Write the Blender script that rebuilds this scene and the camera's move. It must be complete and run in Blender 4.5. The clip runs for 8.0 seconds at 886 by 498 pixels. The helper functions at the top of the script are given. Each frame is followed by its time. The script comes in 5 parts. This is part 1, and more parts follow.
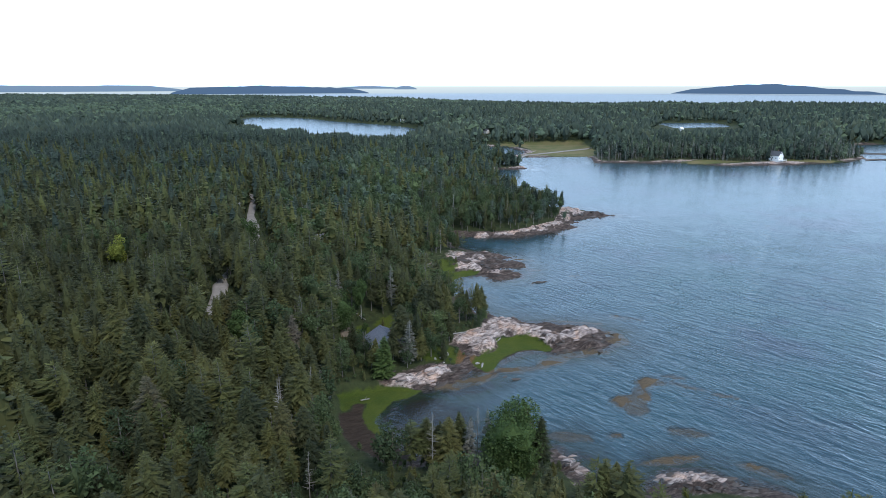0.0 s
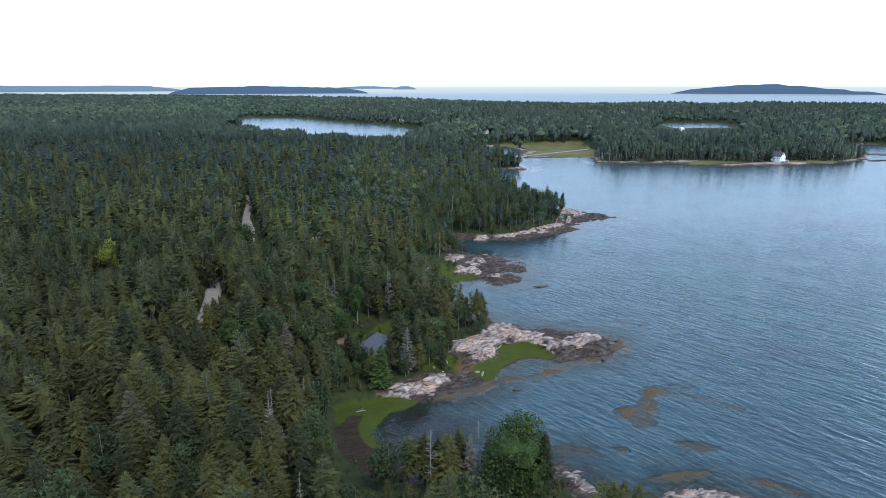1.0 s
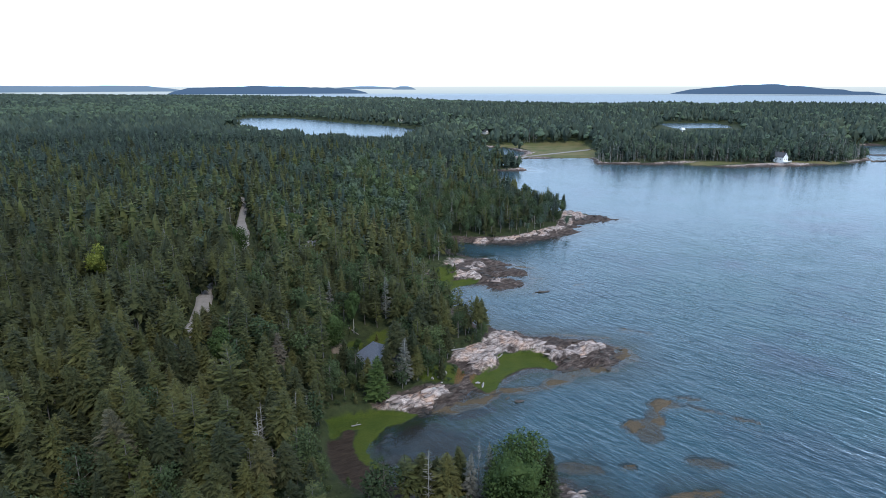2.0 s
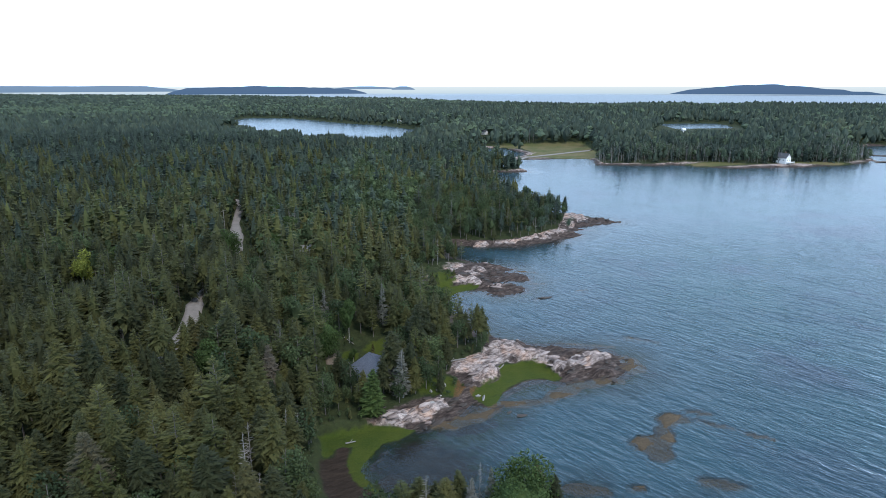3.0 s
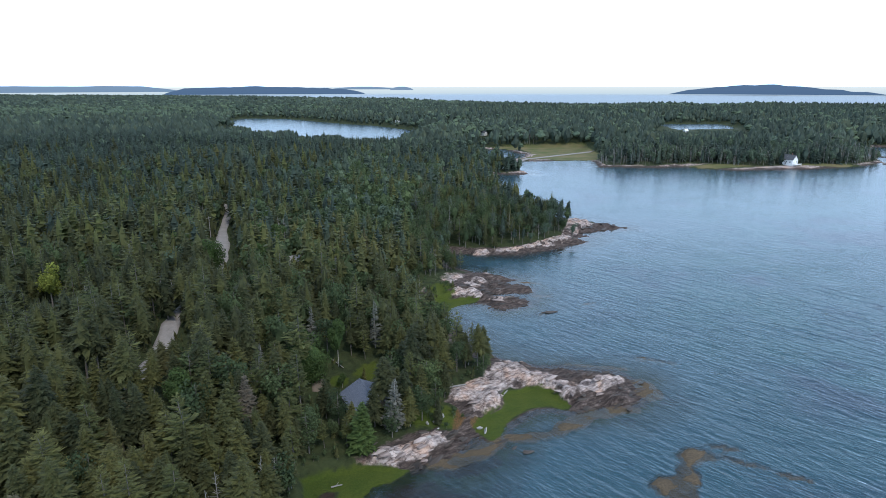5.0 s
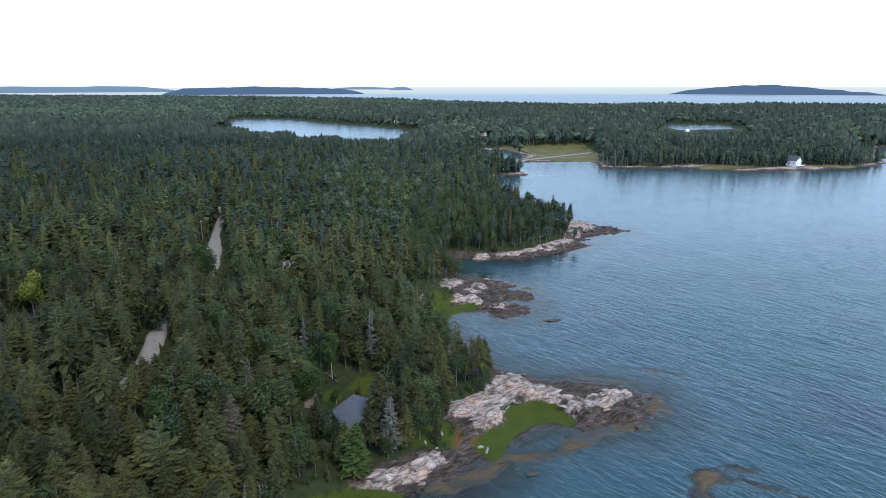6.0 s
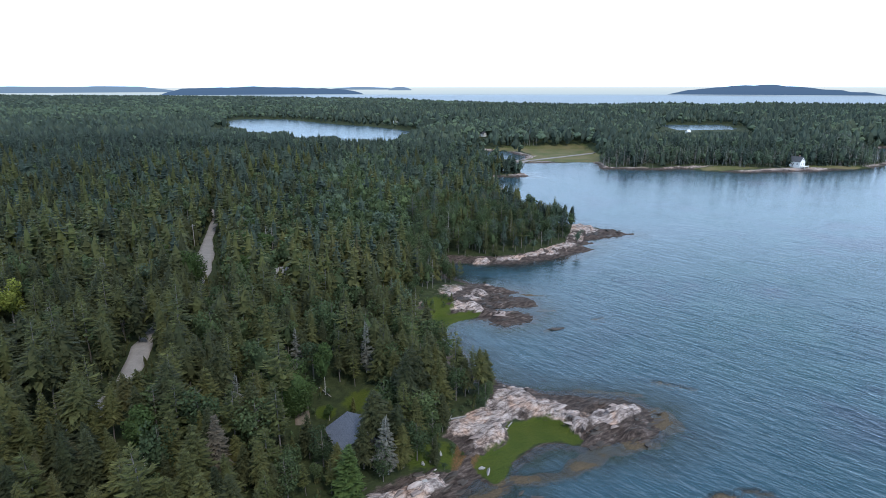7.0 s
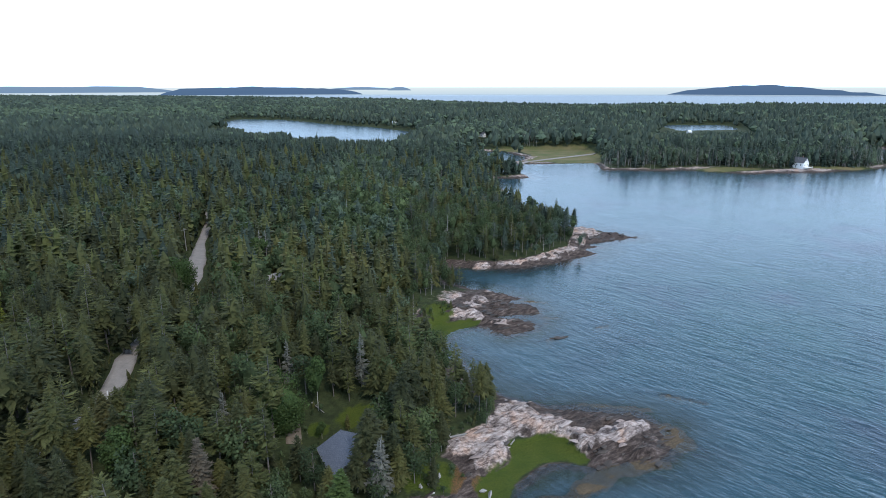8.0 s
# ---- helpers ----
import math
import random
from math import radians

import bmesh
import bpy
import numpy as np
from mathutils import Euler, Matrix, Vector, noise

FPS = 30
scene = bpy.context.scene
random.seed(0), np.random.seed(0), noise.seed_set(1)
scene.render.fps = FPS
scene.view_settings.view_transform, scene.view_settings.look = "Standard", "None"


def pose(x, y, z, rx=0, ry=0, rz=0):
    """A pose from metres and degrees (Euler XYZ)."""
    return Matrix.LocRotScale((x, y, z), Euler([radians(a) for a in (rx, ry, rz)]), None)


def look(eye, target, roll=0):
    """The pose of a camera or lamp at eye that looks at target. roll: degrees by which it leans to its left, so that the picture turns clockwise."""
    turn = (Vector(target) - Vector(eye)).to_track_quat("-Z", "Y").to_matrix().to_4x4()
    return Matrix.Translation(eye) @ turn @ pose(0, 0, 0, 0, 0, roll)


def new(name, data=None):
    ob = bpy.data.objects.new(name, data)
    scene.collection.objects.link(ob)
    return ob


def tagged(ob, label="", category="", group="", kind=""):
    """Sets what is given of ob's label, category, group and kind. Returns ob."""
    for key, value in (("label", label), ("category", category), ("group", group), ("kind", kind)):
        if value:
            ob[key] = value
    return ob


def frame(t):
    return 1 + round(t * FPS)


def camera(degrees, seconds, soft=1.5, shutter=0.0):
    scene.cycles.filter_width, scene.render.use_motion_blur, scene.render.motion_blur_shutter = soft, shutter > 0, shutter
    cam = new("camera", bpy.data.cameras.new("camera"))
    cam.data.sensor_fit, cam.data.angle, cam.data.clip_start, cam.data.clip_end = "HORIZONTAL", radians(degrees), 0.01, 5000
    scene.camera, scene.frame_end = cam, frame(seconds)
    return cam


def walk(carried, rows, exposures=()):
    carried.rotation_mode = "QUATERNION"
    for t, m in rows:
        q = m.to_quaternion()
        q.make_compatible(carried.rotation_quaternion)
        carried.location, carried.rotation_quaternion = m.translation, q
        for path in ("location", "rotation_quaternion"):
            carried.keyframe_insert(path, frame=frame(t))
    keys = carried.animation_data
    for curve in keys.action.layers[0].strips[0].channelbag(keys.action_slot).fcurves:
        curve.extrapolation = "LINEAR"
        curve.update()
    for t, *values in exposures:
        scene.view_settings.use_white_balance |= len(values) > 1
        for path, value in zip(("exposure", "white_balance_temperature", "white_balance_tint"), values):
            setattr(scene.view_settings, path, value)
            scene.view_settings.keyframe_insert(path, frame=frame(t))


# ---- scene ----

# ---------------------------------------------------------------- camera
cam = camera(73.7, 8.0, soft=0.9)
PATH = [
    (0, -0.443, -1.469, 71.050, 0.005, -15.600, -0.064),
    (0.5, -0.386, 0.964, 70.996, -0.028, -15.594, -0.064),
    (1, -0.326, 3.598, 70.943, -0.060, -15.588, -0.064),
    (1.5, -0.266, 6.412, 70.889, -0.093, -15.582, -0.064),
    (3, -0.073, 15.726, 70.728, -0.191, -15.563, -0.064),
    (3.5, -0.006, 19.051, 70.675, -0.223, -15.557, -0.064),
    (4, 0.063, 22.452, 70.621, -0.256, -15.551, -0.064),
    (4.5, 0.133, 25.908, 70.568, -0.288, -15.545, -0.064),
    (6, 0.354, 36.396, 70.407, -0.386, -15.526, -0.064),
    (6.5, 0.431, 39.863, 70.353, -0.418, -15.520, -0.064),
    (7, 0.509, 43.280, 70.300, -0.451, -15.514, -0.064),
    (7.5, 0.589, 46.628, 70.246, -0.484, -15.508, -0.064),
    (8, 0.670, 49.884, 70.193, -0.516, -15.501, -0.064),
]
walk(cam, [(t, pose(x, y, z, 90 + pitch, 0, yaw) @ pose(0, 0, 0, 0, 0, roll)) for t, x, y, z, yaw, pitch, roll in PATH])

# ---------------------------------------------------------------- sky and sun
SUN_ELEVATION, SUN_AZIMUTH = 52.0, 150.0     # azimuth clockwise from +y
world = bpy.data.worlds.new("sky")
scene.world = world
world.use_nodes = True
wn, wl = world.node_tree.nodes, world.node_tree.links
sky = wn.new("ShaderNodeTexSky")
sky.sky_type, sky.sun_disc = "NISHITA", False
sky.sun_elevation, sky.sun_rotation = radians(SUN_ELEVATION), radians(SUN_AZIMUTH)
sky.air_density, sky.dust_density, sky.ozone_density = 1.0, 1.0, 3.0
# bright haze low in the sky, thinning out upwards
coord, split, rise = wn.new("ShaderNodeTexCoord"), wn.new("ShaderNodeSeparateXYZ"), wn.new("ShaderNodeMapRange")
rise.inputs["From Min"].default_value, rise.inputs["From Max"].default_value = 0.25, 0.80
rise.inputs["To Min"].default_value, rise.inputs["To Max"].default_value = 1.0, 0.19
rise.interpolation_type = "SMOOTHSTEP"
wl.new(coord.outputs["Generated"], split.inputs[0])
wl.new(split.outputs["Z"], rise.inputs["Value"])
veil = wn.new("ShaderNodeMix")
veil.data_type = "RGBA"
veil.inputs["B"].default_value = (8.1, 11.3, 15.8, 1)
wl.new(rise.outputs["Result"], veil.inputs["Factor"])
wl.new(sky.outputs["Color"], veil.inputs["A"])
wl.new(veil.outputs["Result"], wn["Background"].inputs["Color"])
wn["Background"].inputs["Strength"].default_value = 0.12

sun = new("sun", bpy.data.lights.new("sun", "SUN"))
sun.data.energy, sun.data.angle, sun.data.color = 1.5, radians(14), (1.0, 0.96, 0.90)
az, el = radians(SUN_AZIMUTH), radians(SUN_ELEVATION)
sun.matrix_world = look((0, 0, 200), (-math.sin(az) * math.cos(el) * 100, -math.cos(az) * math.cos(el) * 100, 200 - math.sin(el) * 100))
scene.view_settings.exposure = 0.26


# ---------------------------------------------------------------- materials
def material(name, roughness=0.8):
    m = bpy.data.materials.new(name)
    m.use_nodes = True
    nt = m.node_tree
    b = nt.nodes["Principled BSDF"]
    b.inputs["Roughness"].default_value = roughness
    return m, nt, b


def node(nt, kind, **inputs):
    n = nt.nodes.new(kind)
    for k, v in inputs.items():
        n.inputs[k.replace("_", " ")].default_value = v
    return n


def noise_tex(nt, scale, detail=4.0, rough=0.6, stretch=None, turn=0.0, coords="Object"):
    tc = nt.nodes.new("ShaderNodeTexCoord")
    n = node(nt, "ShaderNodeTexNoise", Scale=scale, Detail=detail, Roughness=rough)
    if stretch:
        turned, mp = nt.nodes.new("ShaderNodeMapping"), nt.nodes.new("ShaderNodeMapping")
        turned.inputs["Rotation"].default_value = (0, 0, radians(turn))
        mp.inputs["Scale"].default_value = stretch
        nt.links.new(tc.outputs[coords], turned.inputs["Vector"])
        nt.links.new(turned.outputs["Vector"], mp.inputs["Vector"])
        nt.links.new(mp.outputs["Vector"], n.inputs["Vector"])
    else:
        nt.links.new(tc.outputs[coords], n.inputs["Vector"])
    return n.outputs["Fac"]


def ramp(nt, fac, stops):
    r = nt.nodes.new("ShaderNodeValToRGB")
    while len(r.color_ramp.elements) < len(stops):
        r.color_ramp.elements.new(0.5)
    for e, (p, c) in zip(r.color_ramp.elements, stops):
        e.position, e.color = p, (*c, 1)
    nt.links.new(fac, r.inputs["Fac"])
    return r.outputs["Color"]


def mix(nt, fac, a, b, blend="MIX"):
    m = nt.nodes.new("ShaderNodeMix")
    m.data_type, m.blend_type = "RGBA", blend
    for key, v in (("Factor", fac), ("A", a), ("B", b)):
        if isinstance(v, (int, float)):
            m.inputs[key].default_value = v
        elif isinstance(v, tuple):
            m.inputs[key].default_value = (*v, 1)
        else:
            nt.links.new(v, m.inputs[key])
    return m.outputs["Result"]


def calc(nt, op, a, b=0.0):
    m = nt.nodes.new("ShaderNodeMath")
    m.operation = op
    for i, v in enumerate((a, b)):
        if isinstance(v, (int, float)):
            m.inputs[i].default_value = v
        else:
            nt.links.new(v, m.inputs[i])
    return m.outputs[0]


def between(nt, value, a, b, c, d):
    """A value carried from the range a..b to the range c..d."""
    r = nt.nodes.new("ShaderNodeMapRange")
    for key, v in (("From Min", a), ("From Max", b), ("To Min", c), ("To Max", d)):
        r.inputs[key].default_value = v
    nt.links.new(value, r.inputs["Value"])
    return r.outputs["Result"]


def bump(nt, bsdf, height, strength=0.5, distance=0.1):
    b = node(nt, "ShaderNodeBump", Strength=strength, Distance=distance)
    nt.links.new(height, b.inputs["Height"])
    nt.links.new(b.outputs["Normal"], bsdf.inputs["Normal"])


def attribute(nt, name):
    a = nt.nodes.new("ShaderNodeAttribute")
    a.attribute_name = name
    return a.outputs["Fac"]


def foliage(name, stops, light=0.16):
    """Leaves: tint from tree to tree, lighter and darker from bough to bough, partly see-through to light."""
    m, nt, b = material(name, 0.75)
    info, geo = nt.nodes.new("ShaderNodeObjectInfo"), nt.nodes.new("ShaderNodeNewGeometry")
    # trees joined in one mesh carry their tint; a tree of its own takes it by chance
    tint = calc(nt, "ADD", attribute(nt, "tint"), calc(nt, "MULTIPLY", info.outputs["Random"], calc(nt, "SUBTRACT", 1.0, attribute(nt, "joined"))))
    colour = ramp(nt, tint, stops)
    lively = calc(nt, "ADD", calc(nt, "MULTIPLY", geo.outputs["Random Per Island"], 0.6), 0.72)
    scaled = nt.nodes.new("ShaderNodeVectorMath")
    scaled.operation = "SCALE"
    nt.links.new(colour, scaled.inputs[0])
    nt.links.new(lively, scaled.inputs["Scale"])
    nt.links.new(scaled.outputs[0], b.inputs["Base Color"])
    b.inputs["Specular IOR Level"].default_value = 0.25
    thin = nt.nodes.new("ShaderNodeBsdfTranslucent")
    nt.links.new(scaled.outputs[0], thin.inputs["Color"])
    both = nt.nodes.new("ShaderNodeMixShader")
    both.inputs["Fac"].default_value = light
    nt.links.new(b.outputs["BSDF"], both.inputs[1])
    nt.links.new(thin.outputs["BSDF"], both.inputs[2])
    nt.links.new(both.outputs["Shader"], nt.nodes["Material Output"].inputs["Surface"])
    return m


def plain(name, colour, roughness=0.8, scale=3.0, spread=0.25, relief=0.2, metal=0.0, each=0.0):
    """A surface of one colour with grain and wider stains."""
    m, nt, b = material(name, roughness)
    fine, wide = noise_tex(nt, scale * 8, 5), noise_tex(nt, scale, 3)
    dark, pale = tuple(c * (1 - spread) for c in colour), tuple(min(1, c * (1 + spread)) for c in colour)
    out = mix(nt, 0.35, ramp(nt, wide, [(0.3, dark), (0.7, pale)]), ramp(nt, fine, [(0.3, dark), (0.7, pale)]))
    if each:
        info = nt.nodes.new("ShaderNodeObjectInfo")
        tone = ramp(nt, info.outputs["Random"], [(0.0, (1 - each,) * 3), (1.0, (1.0, 1.0, 1.0))])
        out = mix(nt, 1.0, out, tone, "MULTIPLY")
    nt.links.new(out, b.inputs["Base Color"])
    b.inputs["Metallic"].default_value = metal
    bump(nt, b, fine, relief, 0.02)
    return m


NEEDLES = foliage("spruce_needles", [(0.0, (0.035, 0.044, 0.020)), (0.3, (0.056, 0.062, 0.026)), (0.6, (0.076, 0.082, 0.029)), (0.85, (0.095, 0.095, 0.031)), (0.93, (0.108, 0.105, 0.035)), (0.975, (0.083, 0.078, 0.035)), (1.0, (0.134, 0.112, 0.082))], 0.22)
PINE = foliage("pine_needles", [(0.0, (0.072, 0.084, 0.030)), (0.5, (0.100, 0.110, 0.037)), (1.0, (0.123, 0.122, 0.040))], 0.28)
LEAVES = foliage("leaves", [(0.0, (0.042, 0.064, 0.029)), (0.35, (0.060, 0.088, 0.037)), (0.7, (0.075, 0.103, 0.042)), (0.97, (0.096, 0.128, 0.050)), (1.0, (0.125, 0.138, 0.034))], 0.28)
# far foliage: the same trees with aerial haze put into their colour
HAZED_NEEDLES = foliage("hazed_spruce", [(0.0, (0.036, 0.054, 0.042)), (0.4, (0.048, 0.069, 0.050)), (0.75, (0.062, 0.084, 0.056)), (1.0, (0.088, 0.106, 0.062))], 0.2)
HAZED_LEAVES = foliage("hazed_leaves", [(0.0, (0.062, 0.092, 0.064)), (1.0, (0.106, 0.142, 0.078))], 0.2)
BARK = plain("bark", (0.15, 0.134, 0.12), 0.9, 2.0, 0.4, 0.6)
DEADWOOD = plain("weathered_dead_wood", (0.27, 0.255, 0.235), 0.9, 2.0, 0.35, 0.5)

# ---------------------------------------------------------------- the lie of the land
COAST = [
    (62, -90), (74, 20), (70, 62), (63, 87.6), (54.4, 92.2), (49, 95), (43.7, 94.2), (39.8, 92.2), (34, 88), (28.3, 92.3), (25.5, 97), (22.5, 103),
    (12, 102), (2, 100), (-6, 100), (-8.9, 101.8), (-10.3, 105.2), (-12, 107.8), (-14.7, 110.5), (-15, 113.1), (-14.6, 115.4), (-13.2, 118.8), (-11.6, 121.9),
    (-8, 123.4), (-5.6, 125.7), (-1.9, 127.8), (2.6, 129.6), (4.5, 134.5), (7, 137.5), (9.8, 135.8), (11.9, 135.3), (13.2, 138.1), (14.4, 142.1), (17.3, 145.5),
    (20.5, 148.2), (24.6, 149.1), (28.7, 147.6), (31.5, 146.3), (37, 148.6), (42.5, 148.6), (47.3, 152.4), (48.6, 160), (46.3, 163.5), (42, 165.7), (35.5, 166), (29, 166.8),
]
COAST_REEF = [
    (24, 168.5), (20.8, 169.9), (17, 172.6), (10, 176), (6, 190), (1.2, 195.8), (2, 203.3), (3.8, 209.4), (7.3, 213.6), (11.7, 215.8), (15.1, 214.4), (17.5, 211.5), (20.5, 209), (23.3, 210.5),
    (29, 213), (30.5, 216.9), (26, 220), (18, 221.4), (17.5, 224.6), (27, 224.4), (32.6, 225.5), (33.3, 230), (30, 234.5), (24, 235), (28.5, 239.5), (21.4, 244.2), (14, 249),
]
COAST_NORTH = [
    (7, 253), (4, 262), (3, 270), (6, 276), (20, 274), (36, 275.5), (50, 282), (60, 289.5), (68, 294), (66, 300), (74, 305), (68, 311), (76, 315), (94, 322), (88, 329), (79, 336), (70, 344), (55, 362),
    (45, 400), (47, 440), (43, 474), (41, 507), (76, 510), (71, 530), (52, 545), (45, 580), (54, 602), (80, 598), (100, 594), (147, 600),
    (143, 554), (193, 545), (211, 556), (251, 529), (316, 536), (372, 552), (414, 580), (425, 612), (440, 660), (480, 712), (540, 724),
    (800, 770), (2600, 1300), (2600, 1750), (1272, 1690), (898, 1830), (368, 1800),
]
COAST_FAR = [(34, 2230), (-322, 2550), (-1134, 3100), (-1845, 3350), (-4690, 3400), (-4690, -90)]
INLET = [(-415, 1200), (-424, 1345), (-329, 1335), (-205, 1186), (-85, 1069), (-41, 985), (-30, 900), (-40, 760), (-100, 725), (-200, 850), (-320, 1010)]
POND = [(395, 1135), (520, 1145), (500, 1040), (470, 1000), (385, 990)]
LAGOON = [(30, 625), (78, 612), (90, 655), (74, 705), (40, 700), (16, 660)]
ROAD = [(-170, 95), (-110, 112), (-76, 128), (-66, 141), (-64.5, 150), (-67, 165), (-69.5, 172), (-72, 182), (-71.5, 205), (-75, 228), (-80, 238), (-83.5, 249), (-88, 262), (-92.5, 275), (-97, 292), (-101, 308), (-107, 325), (-130, 345), (-170, 365)]
DRIVE = [(-31, 160.5), (-28.6, 157), (-27.4, 153.5), (-27.2, 150)]
COTTAGE = (-19.0, 147.5)
SPINE = [(18, 161), (30, 158), (38, 156.5), (46, 160.5)]

rng = np.random.default_rng(7)
HASH = rng.random((256, 256))


def value_noise(x, y):
    x, y = np.asarray(x, float), np.asarray(y, float)
    xi, yi = np.floor(x).astype(int), np.floor(y).astype(int)
    fx, fy = x - xi, y - yi
    fx, fy = fx * fx * (3 - 2 * fx), fy * fy * (3 - 2 * fy)
    a, b = HASH[xi % 256, yi % 256], HASH[(xi + 1) % 256, yi % 256]
    c, d = HASH[xi % 256, (yi + 1) % 256], HASH[(xi + 1) % 256, (yi + 1) % 256]
    return (a + (b - a) * fx) * (1 - fy) + (c + (d - c) * fx) * fy - 0.5


def fbm(x, y, size, octaves=4):
    out, amp = 0.0, 1.0
    for n in range(octaves):
        out = out + amp * value_noise(x / size + 17.3 * n, y / size - 9.1 * n)
        size, amp = size / 2.03, amp * 0.5
    return out


def line_distance(x, y, pts, closed):
    best = np.full(x.shape, 1e9)
    ends = pts[1:] + pts[:1] if closed else pts[1:]
    for (ax, ay), (bx, by) in zip(pts, ends):
        dx, dy = bx - ax, by - ay
        t = np.clip(((x - ax) * dx + (y - ay) * dy) / (dx * dx + dy * dy), 0, 1)
        best = np.minimum(best, (x - ax - t * dx) ** 2 + (y - ay - t * dy) ** 2)
    return np.sqrt(best)


def inside(x, y, pts):
    odd = np.zeros(x.shape, bool)
    for (ax, ay), (bx, by) in zip(pts, pts[1:] + pts[:1]):
        if ay != by:
            odd ^= ((ay > y) != (by > y)) & (x < (bx - ax) * (y - ay) / (by - ay) + ax)
    return odd


def signed(x, y, pts):
    d = line_distance(x, y, pts, True)
    return np.where(inside(x, y, pts), d, -d)


LAND = COAST + COAST_REEF + COAST_NORTH + COAST_FAR


def shore(x, y):
    """Metres inland from the nearest shore; negative on the water."""
    x, y = np.asarray(x, float), np.asarray(y, float)
    d = signed(x, y, LAND)
    for hole in (INLET, POND, LAGOON):
        d = np.minimum(d, -signed(x, y, hole))
    near = np.clip(d, -30, 30)
    fade = np.clip(1 - np.abs(near) / 30, 0, 1)
    return d + fade * (np.where(y > 260, 2.2, 1.1) * fbm(x, y, np.where(y > 260, 9.0, 6.0)) + np.where(y > 300, 6, 0) * fbm(x, y, 45.0, 2))


def bump_at(x, y, cx, cy, rx, ry, turn=0.0):
    c, s = math.cos(radians(turn)), math.sin(radians(turn))
    u, v = ((x - cx) * c + (y - cy) * s) / rx, (-(x - cx) * s + (y - cy) * c) / ry
    return np.clip(1.5 * (1 - np.sqrt(u * u + v * v)), 0, 1)


def relief(x, y, d=None):
    """Height of the ground over the sea."""
    x, y = np.asarray(x, float), np.asarray(y, float)
    d = shore(x, y) if d is None else d
    rise = np.interp(y, [0, 300, 450, 700, 5000], [14, 14, 9, 6, 8])
    land = 0.25 * np.clip(d, 0, 3) + 1.1 * np.clip((d - 1.5) / 6, 0, 1) + rise * (1 - np.exp(-np.maximum(d - 8, 0) / 75.0))
    land = land + np.clip(d / 60, 0, 1) * 5 * fbm(x, y, 160, 3) + np.clip(d / 4, 0, 1) * 0.5 * fbm(x, y, 7, 3)
    rough = rocky(x, y, d)
    ledge = fbm(x * 0.82 + y * 0.57, (y * 0.82 - x * 0.57) * 2.6, 5.0, 4)
    land = land + rough * np.clip(d / 1.5, 0.15, 1) * 1.9 * ledge
    land = land + 0.55 * spread(x, y, PALE) * (0.7 + fbm(x, y, 3.0, 2))
    marsh = np.clip(1.6 * spread(x, y, FLATS), 0, 1)
    land = land * (1 - marsh) + marsh * np.clip(0.10 + d * 0.06, 0.1, 0.6)
    land = land + np.clip(d / 1.5, 0, 1) * 0.9 * np.clip(1 - line_distance(x, y, SPINE, False) / 2.6, 0, 1) * (0.6 + fbm(x, y, 4, 2))
    flat = bump_at(x, y, COTTAGE[0], COTTAGE[1], 22, 22)
    land = land * (1 - flat) + 3.0 * flat
    bed = -0.14 * np.maximum(-d, 0) ** 0.95
    cove = bump_at(x, y, 0, 115, 22, 20, 25)
    bed = bed * (1 - 0.7 * cove)
    bed = np.maximum(bed, -7) + np.clip(-d / 2, 0, 1) * 0.5 * fbm(x, y, 6, 3)
    weedy = np.clip(weed(x, y), 0, 1)
    bed = bed * (1 - weedy) + weedy * (-0.04 + 0.34 * fbm(x, y, 3.0, 3))
    bed = np.where(weedy > 0.5, bed, np.minimum(bed, -0.02))
    return np.where(d > 0, np.maximum(land, 0.02), bed)


COVE_TURF = [(-25.4, 122.1), (-18.5, 125.2), (-14, 126.6), (-5.6, 126.4), (-7.2, 123.6), (-10.5, 121.6), (-12.6, 118.6), (-14, 115), (-14.6, 111.4), (-12.7, 108.1), (-10, 105.5),
             (-10.4, 104.1), (-14.0, 107.1), (-15.9, 108.3), (-17.5, 111.4), (-18.5, 114.8), (-17.6, 119.4), (-20.5, 119.6), (-21.8, 116.0), (-23.0, 115.0), (-24.2, 119.6)]
POINT_TURF = [(7.0, 140.5), (8.5, 143.9), (10.8, 145.6), (15.0, 149.2), (14.1, 153.2), (15.7, 154.6), (21.3, 156.6), (26.0, 156.1), (27.9, 154.0), (28.4, 151.0), (30.2, 149.1), (28.7, 147.6),
              (24.6, 149.1), (20.5, 148.2), (17.3, 145.5), (14.4, 142.1), (13.2, 138.1), (11.9, 135.5), (10.4, 135.8), (9.0, 137.3), (7.4, 138.9)]
REEF_TURF = [(-3.0, 212.8), (-0.4, 216.3), (4.8, 217.2), (10.2, 219.4), (14.5, 218.4), (11.7, 215.2), (7.3, 212.7), (3.8, 208.4), (2.0, 202.4), (1.2, 194.9), (-1.9, 198.6), (-2.9, 206.4)]
COVE_MUD = [(-23.6, 115.1), (-21.7, 115.6), (-20.4, 119.2), (-18.4, 119.2), (-18.6, 115.1), (-17.5, 111.3), (-15.9, 108.5), (-13.7, 107.0), (-10.2, 104.4), (-7, 100), (-8.6, 95.6), (-11.8, 96.4), (-15.4, 99.3), (-18.5, 101.5), (-20.8, 105.4), (-22.8, 110.6)]
SALT_MEADOW = [(70, 720), (168, 722), (165, 652), (153, 600), (112, 600), (80, 604), (100, 640), (92, 680), (60, 708)]
WRACK = [(3.0, 139.2), (3.7, 145.1), (6.9, 145.1), (8.2, 143.3), (6.9, 140.0), (5.5, 137.6), (3.0, 138.0)]
